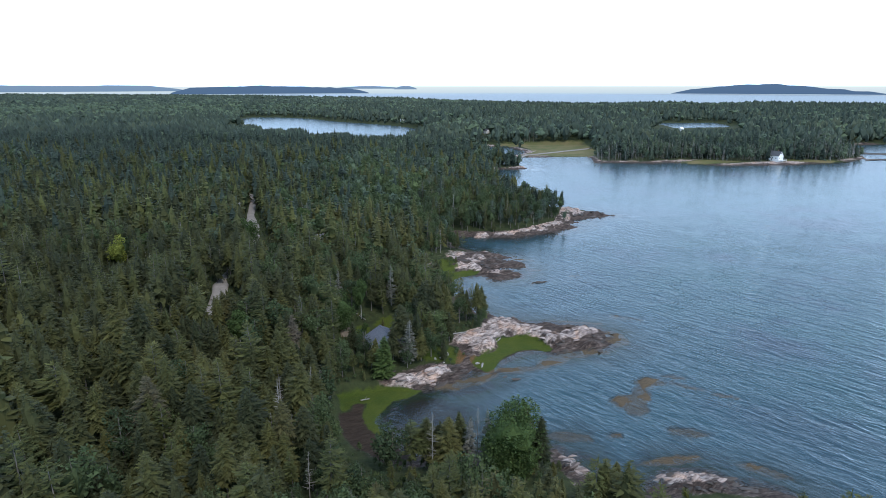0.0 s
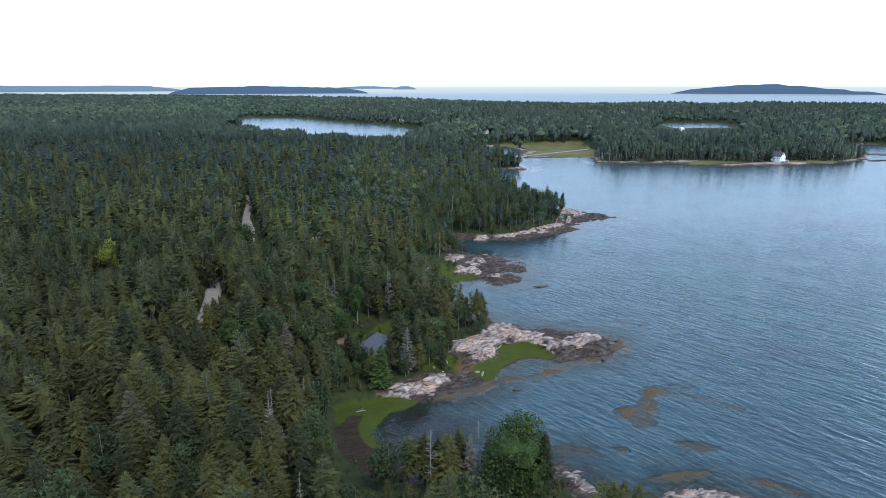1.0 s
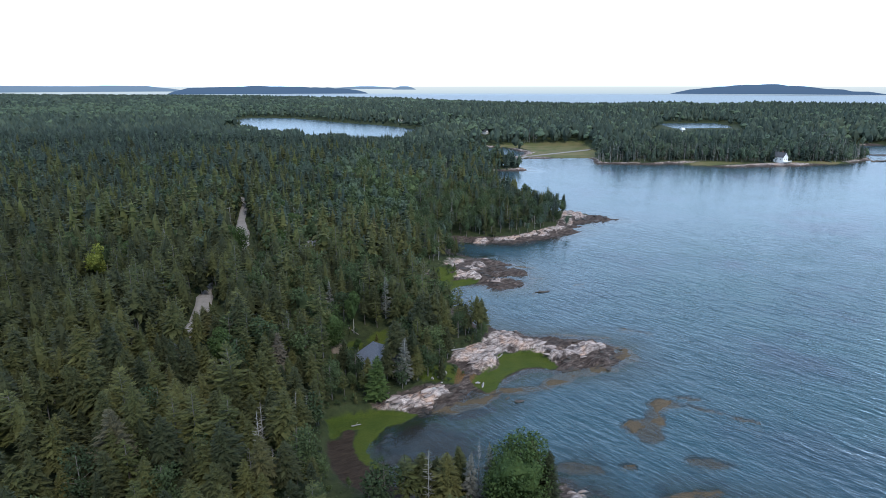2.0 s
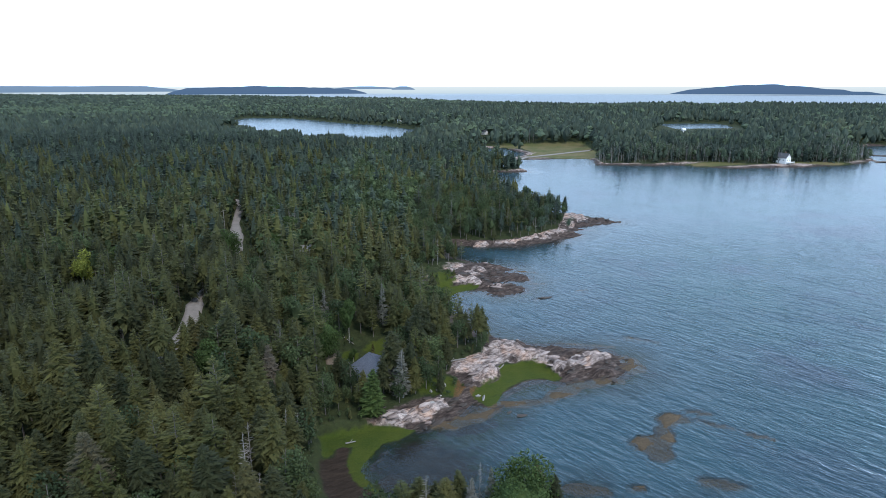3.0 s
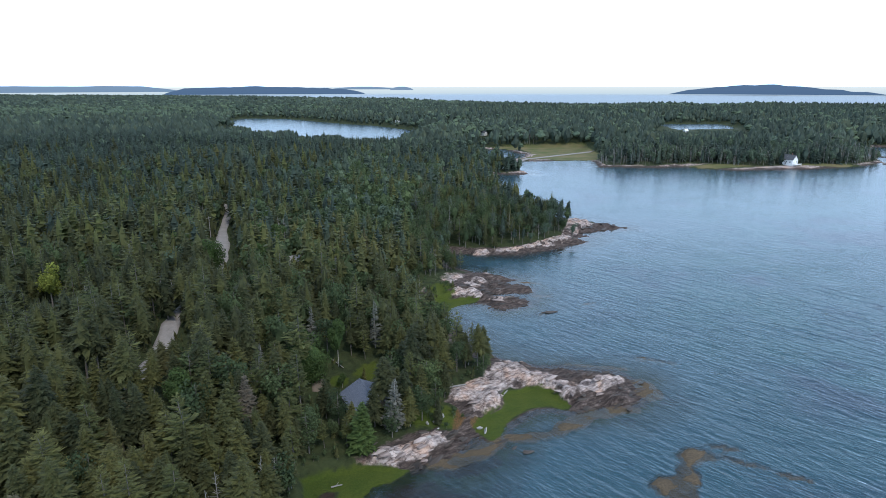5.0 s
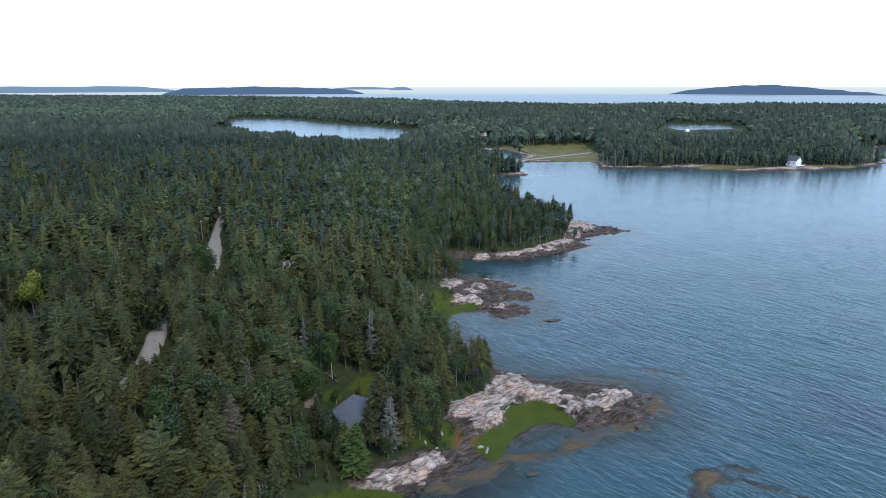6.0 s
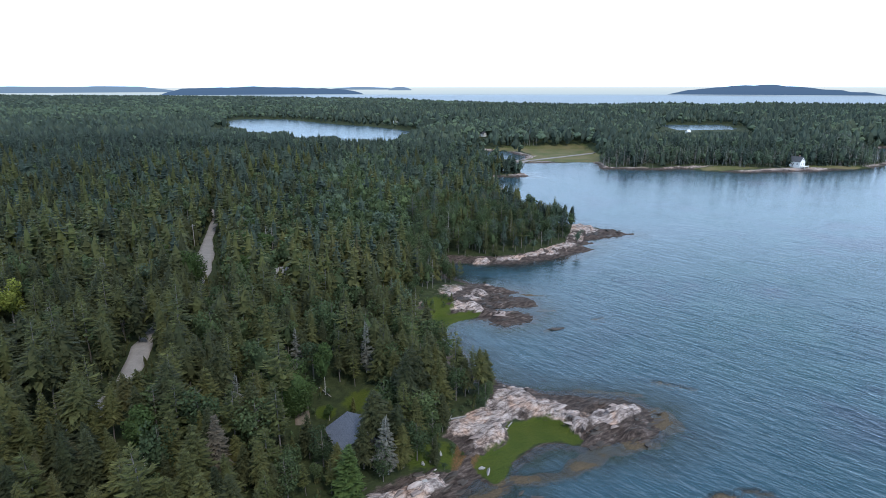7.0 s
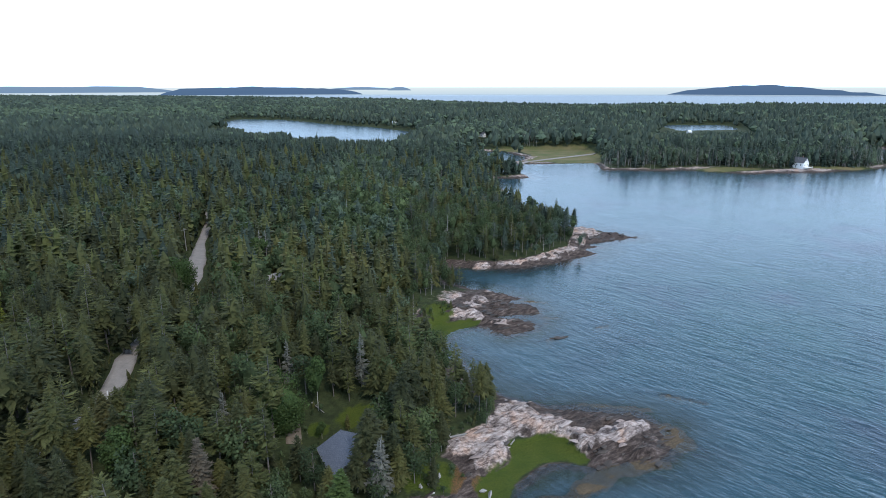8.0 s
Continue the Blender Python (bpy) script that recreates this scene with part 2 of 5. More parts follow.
POINT_LEDGE = [(12.0, 160.0), (13.9, 167.2), (17.3, 168.4), (21.3, 164.6), (25.5, 163.4), (27.9, 159.8), (27.4, 157.6), (33.1, 156.5), (37.4, 159.1), (41.4, 160.6), (45.0, 161.9), (45.2, 158.5), (40.2, 154.3), (37.2, 152.2),
               (34.5, 152.7), (30.7, 151.3), (27.2, 151.3), (26.5, 153.4), (24.6, 155.5), (21.2, 156.6), (15.0, 154.5), (13.7, 152.5), (14.2, 147.6), (11.8, 145.8), (9.5, 143.7), (7.4, 144.1), (7.0, 146.8), (3.2, 147.7), (2.7, 150.6), (6.8, 153.6), (10.5, 156.7)]
COVE_LEDGE = [(-15.3, 126.7), (-12.6, 128.8), (-8.6, 130.6), (-4.2, 132.8), (-3.4, 135.2), (-1.5, 136.1), (2.4, 135.6), (3.5, 134.6), (1.3, 133.0), (-1.6, 131.0), (-2.1, 129.1), (-6.6, 128.2), (-8.7, 126.3), (-13.0, 126.0)]
REEF_SPIT = [(1.3, 218.5), (2.2, 222.3), (12.2, 223.2), (17.3, 220.2), (22.2, 216.4), (20.2, 213.8), (16.9, 215.6), (11.9, 219.4)]
HEAD_LEDGE = [(5.1, 272), (15.3, 277), (24.3, 277.5), (36.1, 281), (44.3, 288), (57.8, 300), (66, 325), (72, 341), (76.3, 329), (79.2, 323.7), (71.3, 318), (66.5, 306), (61, 295), (53.8, 287), (41.0, 280), (32.1, 275.5), (23.9, 273.5), (6.1, 271)]
FLATS = [COVE_TURF, POINT_TURF, REEF_TURF, COVE_MUD, SALT_MEADOW]
WEEDS = [(50.2, 130.4, 5.6, 4.0, 10), (43, 120.3, 5.6, 6.0, 20), (46.5, 125.6, 3.4, 3.6, 30), (60, 127.6, 7.5, 2.2, -28), (66, 124, 5.5, 2.0, -28), (58, 133, 6, 1.5, -15), (52, 108.6, 5.5, 2.4, -15), (35.2, 107.6, 2.0, 1.6, 0), (26.5, 107.5, 6, 2.2, -5),
         (61, 96, 7, 1.8, -28), (58, 172, 10, 1.2, -25), (50, 157, 4, 6, 0), (35, 207.2, 4.8, 1.5, 25), (50, 214.6, 5, 1.3, 20), (19, 137.6, 8, 2.0, 8), (29, 142.5, 7, 2.6, 32), (38, 146.6, 8, 2.2, 10), (9, 132.5, 7, 2.4, 40), (2, 128.5, 7, 2.4, 20),
         (44, 99, 8, 2, 10), (34, 236, 8, 1.2, -8), (36, 222, 5, 1.2, 0), (40, 169, 10, 1.2, -10)]


def weed(x, y):
    return np.clip(2.4 * (spread(x, y, WEEDS) - 0.08) + 1.9 * fbm(x, y, 3.4, 3) * (spread(x, y, WEEDS) > 0), 0, 1)


BARE = [  # bare rock and shore turf: centre, half axes, turn
    (31, 160, 22, 13, 4), (15.5, 162, 6, 8, 0), (11, 148, 12, 9, 20), (-3, 131, 13, 6, 25), (-13.5, 117, 8, 11.5, 0), (-11, 105.5, 10.5, 11, -25), (4, 100, 8, 4, 0),
    (26, 98, 5, 8, 0), (52, 91, 14, 6, 0), (18, 226, 23, 21, 0), (2, 216, 12, 11, 0), (55, 280, 52, 5, 22), (87, 322, 17, 10, 40),
    (66, 512, 16, 5, 0), (115, 632, 62, 40, 25), (172, 548, 42, 6, -5), (330, 541, 110, 12, 5), (232, 545, 30, 16, -20),
]


def bare(x, y):
    out = np.zeros(np.shape(x))
    for row in BARE:
        out = np.maximum(out, bump_at(x, y, *row))
    return out


GRASS = [COVE_TURF, POINT_TURF, REEF_TURF, SALT_MEADOW, (-2, 211, 5, 8, 0), (1, 221, 6, 7, 0), (-4, 141.5, 6, 6, 30), (1.5, 142, 4, 5, 0), (245, 545, 40, 10, 0), (345, 552, 50, 8, 0), (-15.5, 159, 7, 4.5, 15), (-23.5, 155, 3.2, 2.6, 20)]
MUD = [COVE_MUD, (-4, 208, 2.5, 6, 0), (-3, 113, 13, 13, 20), (6, 128, 9, 4, 20)]
PALE = [POINT_LEDGE, COVE_LEDGE, REEF_SPIT, HEAD_LEDGE, (14, 233, 5, 3, 25), (11.5, 227.5, 4, 2, 10), (17.5, 239, 3, 1.5, 0), (26, 97, 5, 5, 20), (46, 92.5, 8, 4, 0), (18.5, 169.5, 5, 2.2, -30)]


def spread(x, y, rows):
    out = np.zeros(np.shape(x))
    for row in rows:
        out = np.maximum(out, plot(x, y, row) if isinstance(row, list) else bump_at(x, y, *row))
    return out


def plot(x, y, pts, soft=1.8):
    """1 within an outline, falling to 0 across its edge."""
    x, y = np.asarray(x, float), np.asarray(y, float)
    px, py = zip(*pts)
    near = (x > min(px) - 2) & (x < max(px) + 2) & (y > min(py) - 2) & (y < max(py) + 2)
    out = np.zeros(x.shape)
    if near.any():
        out[near] = np.clip(0.44 + signed(x[near], y[near], pts) / soft, 0, 1)
    return out


def rocky(x, y, d):
    rim = np.clip(1 - np.abs(d - 1.5) / 5.0, 0, 1) * (y < 780)
    return np.clip(np.maximum(rim, bare(x, y) * (d < 40)) - 1.6 * spread(x, y, GRASS) - 1.6 * spread(x, y, MUD) + 1.2 * spread(x, y, PALE), 0, 1)


def grid_mesh(name, xs, ys, zs, keep=None):
    nx, ny = len(xs), len(ys)
    gx, gy = np.meshgrid(xs, ys)
    v = np.stack([gx, gy, zs], -1).reshape(-1, 3)
    i = np.arange(nx * ny).reshape(ny, nx)
    f = np.stack([i[:-1, :-1], i[:-1, 1:], i[1:, 1:], i[1:, :-1]], -1).reshape(-1, 4)
    if keep is not None:
        f = f[keep[f].any(1)]
    return np_mesh(name, v, f)


def np_mesh(name, v, f, mats=(), slots=None, smooth=False):
    me = bpy.data.meshes.new(name)
    n, k = f.shape
    me.vertices.add(len(v))
    me.vertices.foreach_set("co", np.ascontiguousarray(v, np.float32).ravel())
    me.loops.add(n * k)
    me.loops.foreach_set("vertex_index", np.ascontiguousarray(f, np.int32).ravel())
    me.polygons.add(n)
    me.polygons.foreach_set("loop_start", np.arange(0, n * k, k, dtype=np.int32))
    for m in mats:
        me.materials.append(m)
    if slots is not None:
        me.polygons.foreach_set("material_index", np.ascontiguousarray(slots, np.int32))
    me.polygons.foreach_set("use_smooth", np.full(n, smooth))
    me.update(calc_edges=True)
    return me


def graded(stops):
    """Steps along an axis: (from, to, step) stretches one after another."""
    return np.concatenate([np.arange(a, b, s) for a, b, s in stops] + [[stops[-1][1]]])


XS = graded([(-4690, -1200, 160), (-1200, -400, 40), (-400, -120, 8), (-120, -30, 2.5), (-30, 95, 1.0), (95, 240, 4), (240, 600, 9), (600, 1400, 50), (1400, 4690, 200)])
YS = graded([(-300, 60, 20), (60, 86, 2), (86, 245, 1.0), (245, 350, 1.8), (350, 720, 5), (720, 1500, 14), (1500, 2500, 50), (2500, 4700, 110)])
GX, GY = np.meshgrid(XS, YS)
GD = shore(GX, GY)
GZ = relief(GX, GY, GD)


def ground_material():
    m, nt, b = material("ground", 0.9)
    fine, mid, wide = noise_tex(nt, 3.0, 6, 0.65), noise_tex(nt, 0.6, 5), noise_tex(nt, 0.12, 4)
    floor = ramp(nt, mid, [(0.3, (0.024, 0.034, 0.014)), (0.6, (0.048, 0.060, 0.022)), (0.8, (0.070, 0.062, 0.032))])
    streak = noise_tex(nt, 0.9, 6, 0.7, (0.45, 1.7, 1.0), -32)
    stone = ramp(nt, streak, [(0.30, (0.050, 0.040, 0.036)), (0.40, (0.22, 0.17, 0.15)), (0.49, (0.50, 0.405, 0.355)), (0.62, (0.74, 0.64, 0.58))])
    stone = mix(nt, 0.5, stone, ramp(nt, fine, [(0.3, (0.45, 0.42, 0.42)), (0.65, (1.0, 1.0, 1.0))]), "MULTIPLY")
    stone = mix(nt, 1.0, stone, ramp(nt, noise_tex(nt, 0.22, 3), [(0.36, (0.60, 0.60, 0.62)), (0.48, (0.95, 0.96, 0.98)), (0.64, (1.0, 0.84, 0.74))]), "MULTIPLY")
    crack = node(nt, "ShaderNodeTexVoronoi", Scale=0.42)
    crack.feature = "DISTANCE_TO_EDGE"
    lay, tcr = nt.nodes.new("ShaderNodeMapping"), nt.nodes.new("ShaderNodeTexCoord")
    lay.inputs["Rotation"].default_value, lay.inputs["Scale"].default_value = (0, 0, -0.35), (0.30, 1.7, 1.0)
    nt.links.new(tcr.outputs["Object"], lay.inputs["Vector"])
    wob = node(nt, "ShaderNodeTexNoise", Scale=0.5, Detail=3.0)
    nt.links.new(tcr.outputs["Object"], wob.inputs["Vector"])
    bent = nt.nodes.new("ShaderNodeVectorMath")
    bent.operation = "MULTIPLY_ADD"
    bent.inputs[1].default_value = (2.4, 2.4, 0.0)
    nt.links.new(wob.outputs["Color"], bent.inputs[0])
    nt.links.new(lay.outputs["Vector"], bent.inputs[2])
    nt.links.new(bent.outputs[0], crack.inputs["Vector"])
    joint = calc(nt, "ADD", crack.outputs["Distance"], calc(nt, "MULTIPLY", calc(nt, "SUBTRACT", fine, 0.5), 0.25))
    stone = mix(nt, 0.55, stone, ramp(nt, joint, [(0.0, (0.16, 0.14, 0.13)), (0.09, (1.0, 1.0, 1.0))]), "MULTIPLY")
    turf = mix(nt, 0.5, ramp(nt, wide, [(0.35, (0.042, 0.078, 0.008)), (0.65, (0.090, 0.112, 0.014))]), ramp(nt, fine, [(0.3, (0.030, 0.046, 0.008)), (0.7, (0.090, 0.104, 0.020))]))
    mud = ramp(nt, streak, [(0.35, (0.026, 0.018, 0.013)), (0.65, (0.060, 0.042, 0.030))])
    wet = mix(nt, 0.35, ramp(nt, streak, [(0.36, (0.018, 0.013, 0.012)), (0.50, (0.085, 0.060, 0.052)), (0.60, (0.17, 0.128, 0.112)), (0.70, (0.36, 0.29, 0.255))]), ramp(nt, fine, [(0.35, (0.02, 0.017, 0.014)), (0.7, (0.09, 0.072, 0.056))]))
    bed = ramp(nt, wide, [(0.3, (0.045, 0.068, 0.066)), (0.7, (0.085, 0.115, 0.105))])
    tangle = calc(nt, "ADD", calc(nt, "MULTIPLY", noise_tex(nt, 0.07, 4, 0.6), 0.75), calc(nt, "MULTIPLY", mid, 0.25))
    bed = mix(nt, between(nt, tangle, 0.50, 0.60, 0.0, 0.85), bed, ramp(nt, fine, [(0.35, (0.020, 0.016, 0.018)), (0.7, (0.062, 0.046, 0.044))]))
    edge = lambda name: calc(nt, "ADD", attribute(nt, name), calc(nt, "MULTIPLY", calc(nt, "SUBTRACT", mid, 0.5), 1.1))
    def cut(name):
        r = nt.nodes.new("ShaderNodeMapRange")
        r.interpolation_type = "SMOOTHSTEP"
        r.inputs["From Min"].default_value, r.inputs["From Max"].default_value = 0.22, 0.62
        nt.links.new(edge(name), r.inputs["Value"])
        return r.outputs["Result"]
    c = mix(nt, cut("rock"), floor, stone)
    c = mix(nt, cut("grass"), c, turf)
    c = mix(nt, cut("rust"), c, ramp(nt, fine, [(0.35, (0.070, 0.058, 0.020)), (0.65, (0.19, 0.095, 0.042))]))
    c = mix(nt, cut("hay"), c, ramp(nt, noise_tex(nt, 0.05, 4), [(0.35, (0.105, 0.118, 0.040)), (0.65, (0.19, 0.155, 0.075))]))
    c = mix(nt, cut("wet"), c, wet)
    c = mix(nt, cut("bed"), c, bed)
    c = mix(nt, cut("mud"), c, mud)
    kelp = ramp(nt, fine, [(0.35, (0.052, 0.040, 0.028)), (0.64, (0.185, 0.135, 0.082))])
    c = mix(nt, cut("weed"), c, kelp)
    nt.links.new(c, b.inputs["Base Color"])
    b.inputs["Specular IOR Level"].default_value = 0.2
    bump(nt, b, calc(nt, "ADD", streak, calc(nt, "MULTIPLY", fine, 0.5)), 0.9, 0.5)
    return m


def add_attribute(me, name, values):
    me.attributes.new(name, "FLOAT", "POINT").data.foreach_set("value", np.ascontiguousarray(values, np.float32).ravel())


me = grid_mesh("ground", XS, YS, GZ)
me.materials.append(ground_material())
me.polygons.foreach_set("use_smooth", np.ones(len(me.polygons), bool))
add_attribute(me, "rock", rocky(GX, GY, GD) * (GD > -1))
add_attribute(me, "grass", np.clip(spread(GX, GY, GRASS), 0, 1) * (GD > -0.3))
add_attribute(me, "rust", spread(GX, GY, [WRACK]))
add_attribute(me, "hay", spread(GX, GY, [SALT_MEADOW, (245, 545, 40, 9, 0), (345, 552, 50, 7, 0)]) * (GD > -0.3))
add_attribute(me, "mud", np.clip(spread(GX, GY, MUD), 0, 1))
pale = spread(GX, GY, PALE) * np.clip(0.95 + np.where(GY > 190, 2.2, 0.9) * fbm(GX, GY, 3.2, 3), 0, 1.2)
add_attribute(me, "wet", np.where(GY < 350, np.clip(1.15 - 1.25 * pale - 0.12 * np.maximum(GZ - 1.6, 0), 0, 1), np.clip(1.35 - np.maximum(GZ, 0) / 0.8, 0, 1)) * np.clip(1.5 * rocky(GX, GY, GD), 0, 1) * (GZ > -1.2) * (GD < np.where(GY < 260, 13, 7)))
add_attribute(me, "weed", weed(GX, GY) * (GD < 0.5))
add_attribute(me, "bed", np.clip(-GZ * 0.8, 0, 1))
tagged(new("ground", me), "forest floor, pink granite shore, green salt turf and brown mud", "ground", kind="structure")


def crest(nt, value, power):
    """Round noise turned into narrow crests with wide troughs."""
    ridge = calc(nt, "SUBTRACT", 1.0, calc(nt, "ABSOLUTE", calc(nt, "MULTIPLY", calc(nt, "SUBTRACT", value, 0.5), 3.2)))
    return calc(nt, "POWER", calc(nt, "MAXIMUM", ridge, 0.0), power)


def water_material():
    m, nt, b = material("sea_water", 0.1)
    tc = nt.nodes.new("ShaderNodeTexCoord")
    swell = crest(nt, noise_tex(nt, 0.21, 2, 0.5, (0.34, 1.0, 1.0), 51), 1.5)
    ripple = crest(nt, noise_tex(nt, 0.50, 3, 0.5, (0.36, 1.0, 1.0), 46), 1.4)
    chop = noise_tex(nt, 1.7, 2, 0.45, (0.40, 1.0, 1.0), 42)
    gust, patch = noise_tex(nt, 0.012, 3), noise_tex(nt, 0.05, 2)
    height = calc(nt, "ADD", calc(nt, "MULTIPLY", swell, 0.50), calc(nt, "ADD", calc(nt, "MULTIPLY", ripple, 0.34), calc(nt, "MULTIPLY", chop, 0.34)))
    height = calc(nt, "MULTIPLY", height, between(nt, patch, 0.3, 0.7, 0.7, 1.25))
    # the inner bay lies sheltered and calmer
    place = nt.nodes.new("ShaderNodeSeparateXYZ")
    nt.links.new(tc.outputs["Object"], place.inputs[0])
    bp = node(nt, "ShaderNodeBump", Strength=1.0)
    nt.links.new(calc(nt, "MULTIPLY", between(nt, place.outputs["Y"], 90, 330, 0.46, 0.10), between(nt, attribute(nt, "depth"), 0.2, 2.2, 0.3, 1.0)), bp.inputs["Distance"])
    nt.links.new(height, bp.inputs["Height"])
    deep = nt.nodes.new("ShaderNodeBsdfDiffuse")
    # teal over sand, bluer and darker over beds of weed
    open_water = ramp(nt, calc(nt, "ADD", calc(nt, "MULTIPLY", gust, 0.4), calc(nt, "MULTIPLY", noise_tex(nt, 0.035, 5, 0.6), 0.6)), [(0.40, (0.034, 0.060, 0.098)), (0.47, (0.027, 0.088, 0.118)), (0.60, (0.030, 0.104, 0.120))])
    inshore = ramp(nt, gust, [(0.3, (0.044, 0.094, 0.124)), (0.7, (0.052, 0.110, 0.142))])
    nt.links.new(mix(nt, between(nt, attribute(nt, "depth"), 1.0, 6.5, 0.0, 1.0), inshore, open_water), deep.inputs["Color"])
    nt.links.new(bp.outputs["Normal"], deep.inputs["Normal"])
    clear = nt.nodes.new("ShaderNodeBsdfTransparent")
    clear.inputs["Color"].default_value = (0.86, 0.92, 0.92, 1)
    body = nt.nodes.new("ShaderNodeMixShader")
    nt.links.new(between(nt, attribute(nt, "depth"), 0.0, 1.6, 0.95, 0.24), body.inputs["Fac"])
    nt.links.new(deep.outputs["BSDF"], body.inputs[1])
    nt.links.new(clear.outputs["BSDF"], body.inputs[2])
    gloss = nt.nodes.new("ShaderNodeBsdfGlossy")
    nt.links.new(calc(nt, "MAXIMUM", between(nt, place.outputs["Y"], 280, 520, 0.10, 0.19), between(nt, place.outputs["Y"], 1500, 2400, 0.10, 0.5)), gloss.inputs["Roughness"])
    nt.links.new(bp.outputs["Normal"], gloss.inputs["Normal"])
    fres = node(nt, "ShaderNodeFresnel", IOR=1.37)
    nt.links.new(bp.outputs["Normal"], fres.inputs["Normal"])
    out = nt.nodes.new("ShaderNodeMixShader")
    # the swell of the open sea turns much of its face away from the low sky
    nt.links.new(calc(nt, "MULTIPLY", fres.outputs["Fac"], between(nt, place.outputs["Y"], 500, 1200, 1.0, 0.68)), out.inputs["Fac"])
    nt.links.new(body.outputs["Shader"], out.inputs[1])
    nt.links.new(gloss.outputs["BSDF"], out.inputs[2])
    nt.links.new(out.outputs["Shader"], nt.nodes["Material Output"].inputs["Surface"])
    return m


me = grid_mesh("water", XS, YS, np.zeros(GZ.shape), GD.ravel() < 4)
me.materials.append(water_material())
add_attribute(me, "depth", np.maximum(-GZ, 0))
tagged(new("water", me), "blue sea with long fine ripples over shallow weed", "sea", kind="structure")


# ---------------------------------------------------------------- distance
# an unlit backdrop that glows by itself, distance haze put into its colours
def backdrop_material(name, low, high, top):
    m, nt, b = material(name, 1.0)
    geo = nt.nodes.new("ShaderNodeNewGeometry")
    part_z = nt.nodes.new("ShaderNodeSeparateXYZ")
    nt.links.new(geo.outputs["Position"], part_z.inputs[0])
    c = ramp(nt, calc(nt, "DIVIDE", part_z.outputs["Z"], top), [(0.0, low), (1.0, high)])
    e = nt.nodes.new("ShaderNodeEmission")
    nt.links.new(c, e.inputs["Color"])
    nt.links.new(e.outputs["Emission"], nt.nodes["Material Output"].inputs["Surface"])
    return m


def arc(name, radius, a0, a1, top, base, mat, label):
    """A far strip of sea or coast, a low ridge that stands on the sea."""
    n = 160
    v, f = [], []
    for i in range(n + 1):
        a = radians(a0 + (a1 - a0) * i / n)
        for r, z in ((radius, base), (radius, base + top(i / n)), (radius + 12, base)):
            v.append((r * math.sin(a), r * math.cos(a), z))
        if i:
            k = 3 * i
            f += [(k - 3, k, k + 1, k - 2), (k - 2, k + 1, k + 2, k - 1)]
    me = np_mesh(name, np.array(v), np.array(f), [mat], smooth=True)
    return tagged(new(name, me), label, "distance", kind="structure")


# sea paling towards the horizon, islands and coasts blue with painted haze
FAR_SEA_GLOW = backdrop_material("far_sea_glow", (0.46, 0.58, 0.68), (0.62, 0.70, 0.74), 48)
arc("backdrop_sea", 4690, -75, 75, lambda s: 54.0, 0.0, FAR_SEA_GLOW, "pale glowing backdrop of hazy sea reaching to the horizon")
ISLE_GLOW = backdrop_material("far_island_glow", (0.072, 0.132, 0.24), (0.082, 0.142, 0.25), 60)
COAST_GLOW = backdrop_material("far_coast_glow", (0.150, 0.245, 0.385), (0.180, 0.270, 0.400), 70)


def hump(s, ends=0.06):
    return min(1, s / ends, (1 - s) / ends) if 0 < s < 1 else 0


def bearing(px):
    return math.degrees(math.atan((px - 784) / 1045.9))


arc("backdrop_coast", 4660, bearing(-300), bearing(345), lambda s: (50 - 16 * s) * hump(s, 0.12) ** 0.5 + 6 * float(fbm(s * 9, 3.0, 1.0, 3)) * hump(s), 24, COAST_GLOW, "long blue hazy coast on the horizon")
arc("backdrop_coast", 4655, bearing(600), bearing(712), lambda s: 20 * hump(s, 0.4) ** 0.5, 37, COAST_GLOW, "low hazy blue coast on the horizon")
arc("backdrop_island", 4640, bearing(700), bearing(740), lambda s: 25 * hump(s, 0.35) ** 0.6, 32, COAST_GLOW, "small island near the horizon, glowing in blue haze")
arc("backdrop_island", 4600, bearing(316), bearing(658), lambda s: (34 + 22 * math.sin(2.6 * s + 0.4) ** 2 + 7 * float(fbm(s * 14, 1.0, 1.0, 3))) * hump(s, 0.10) ** 0.6, 4, ISLE_GLOW, "wooded island across the bay, glowing in dark blue haze")
arc("backdrop_island", 4590, bearing(1174), bearing(1557), lambda s: (12 + 52 * math.exp(-((s - 0.45) / 0.33) ** 2) + 6 * float(fbm(s * 14, 5.0, 1.0, 3))) * hump(s, 0.10) ** 0.8, 4, ISLE_GLOW, "wooded island with a low hill, glowing in dark blue haze")


# ---------------------------------------------------------------- trees
def tube(a, b, ra, rb, sides=5):
    """Verts and triangles of a tapered stick from a to b."""
    a, b = np.array(a, float), np.array(b, float)
    w = (b - a) / np.linalg.norm(b - a)
    u = np.cross(w, (0.3, 0.9, 0.2))
    u /= np.linalg.norm(u)
    q = np.cross(w, u)
    t = np.arange(sides) * 2 * math.pi / sides
    ring = np.cos(t)[:, None] * u + np.sin(t)[:, None] * q
    v = np.concatenate([a + ra * ring, b + rb * ring])
    i, j = np.arange(sides), (np.arange(sides) + 1) % sides
    return v, np.concatenate([np.stack([i, j, j + sides], 1), np.stack([i, j + sides, i + sides], 1)])


def pile(pieces):
    """One vertex and face array out of several (verts, faces)."""
    vs, fs, n = [], [], 0
    for v, f in pieces:
        vs.append(v)
        fs.append(np.asarray(f) + n)
        n += len(v)
    return np.concatenate(vs), np.concatenate(fs)


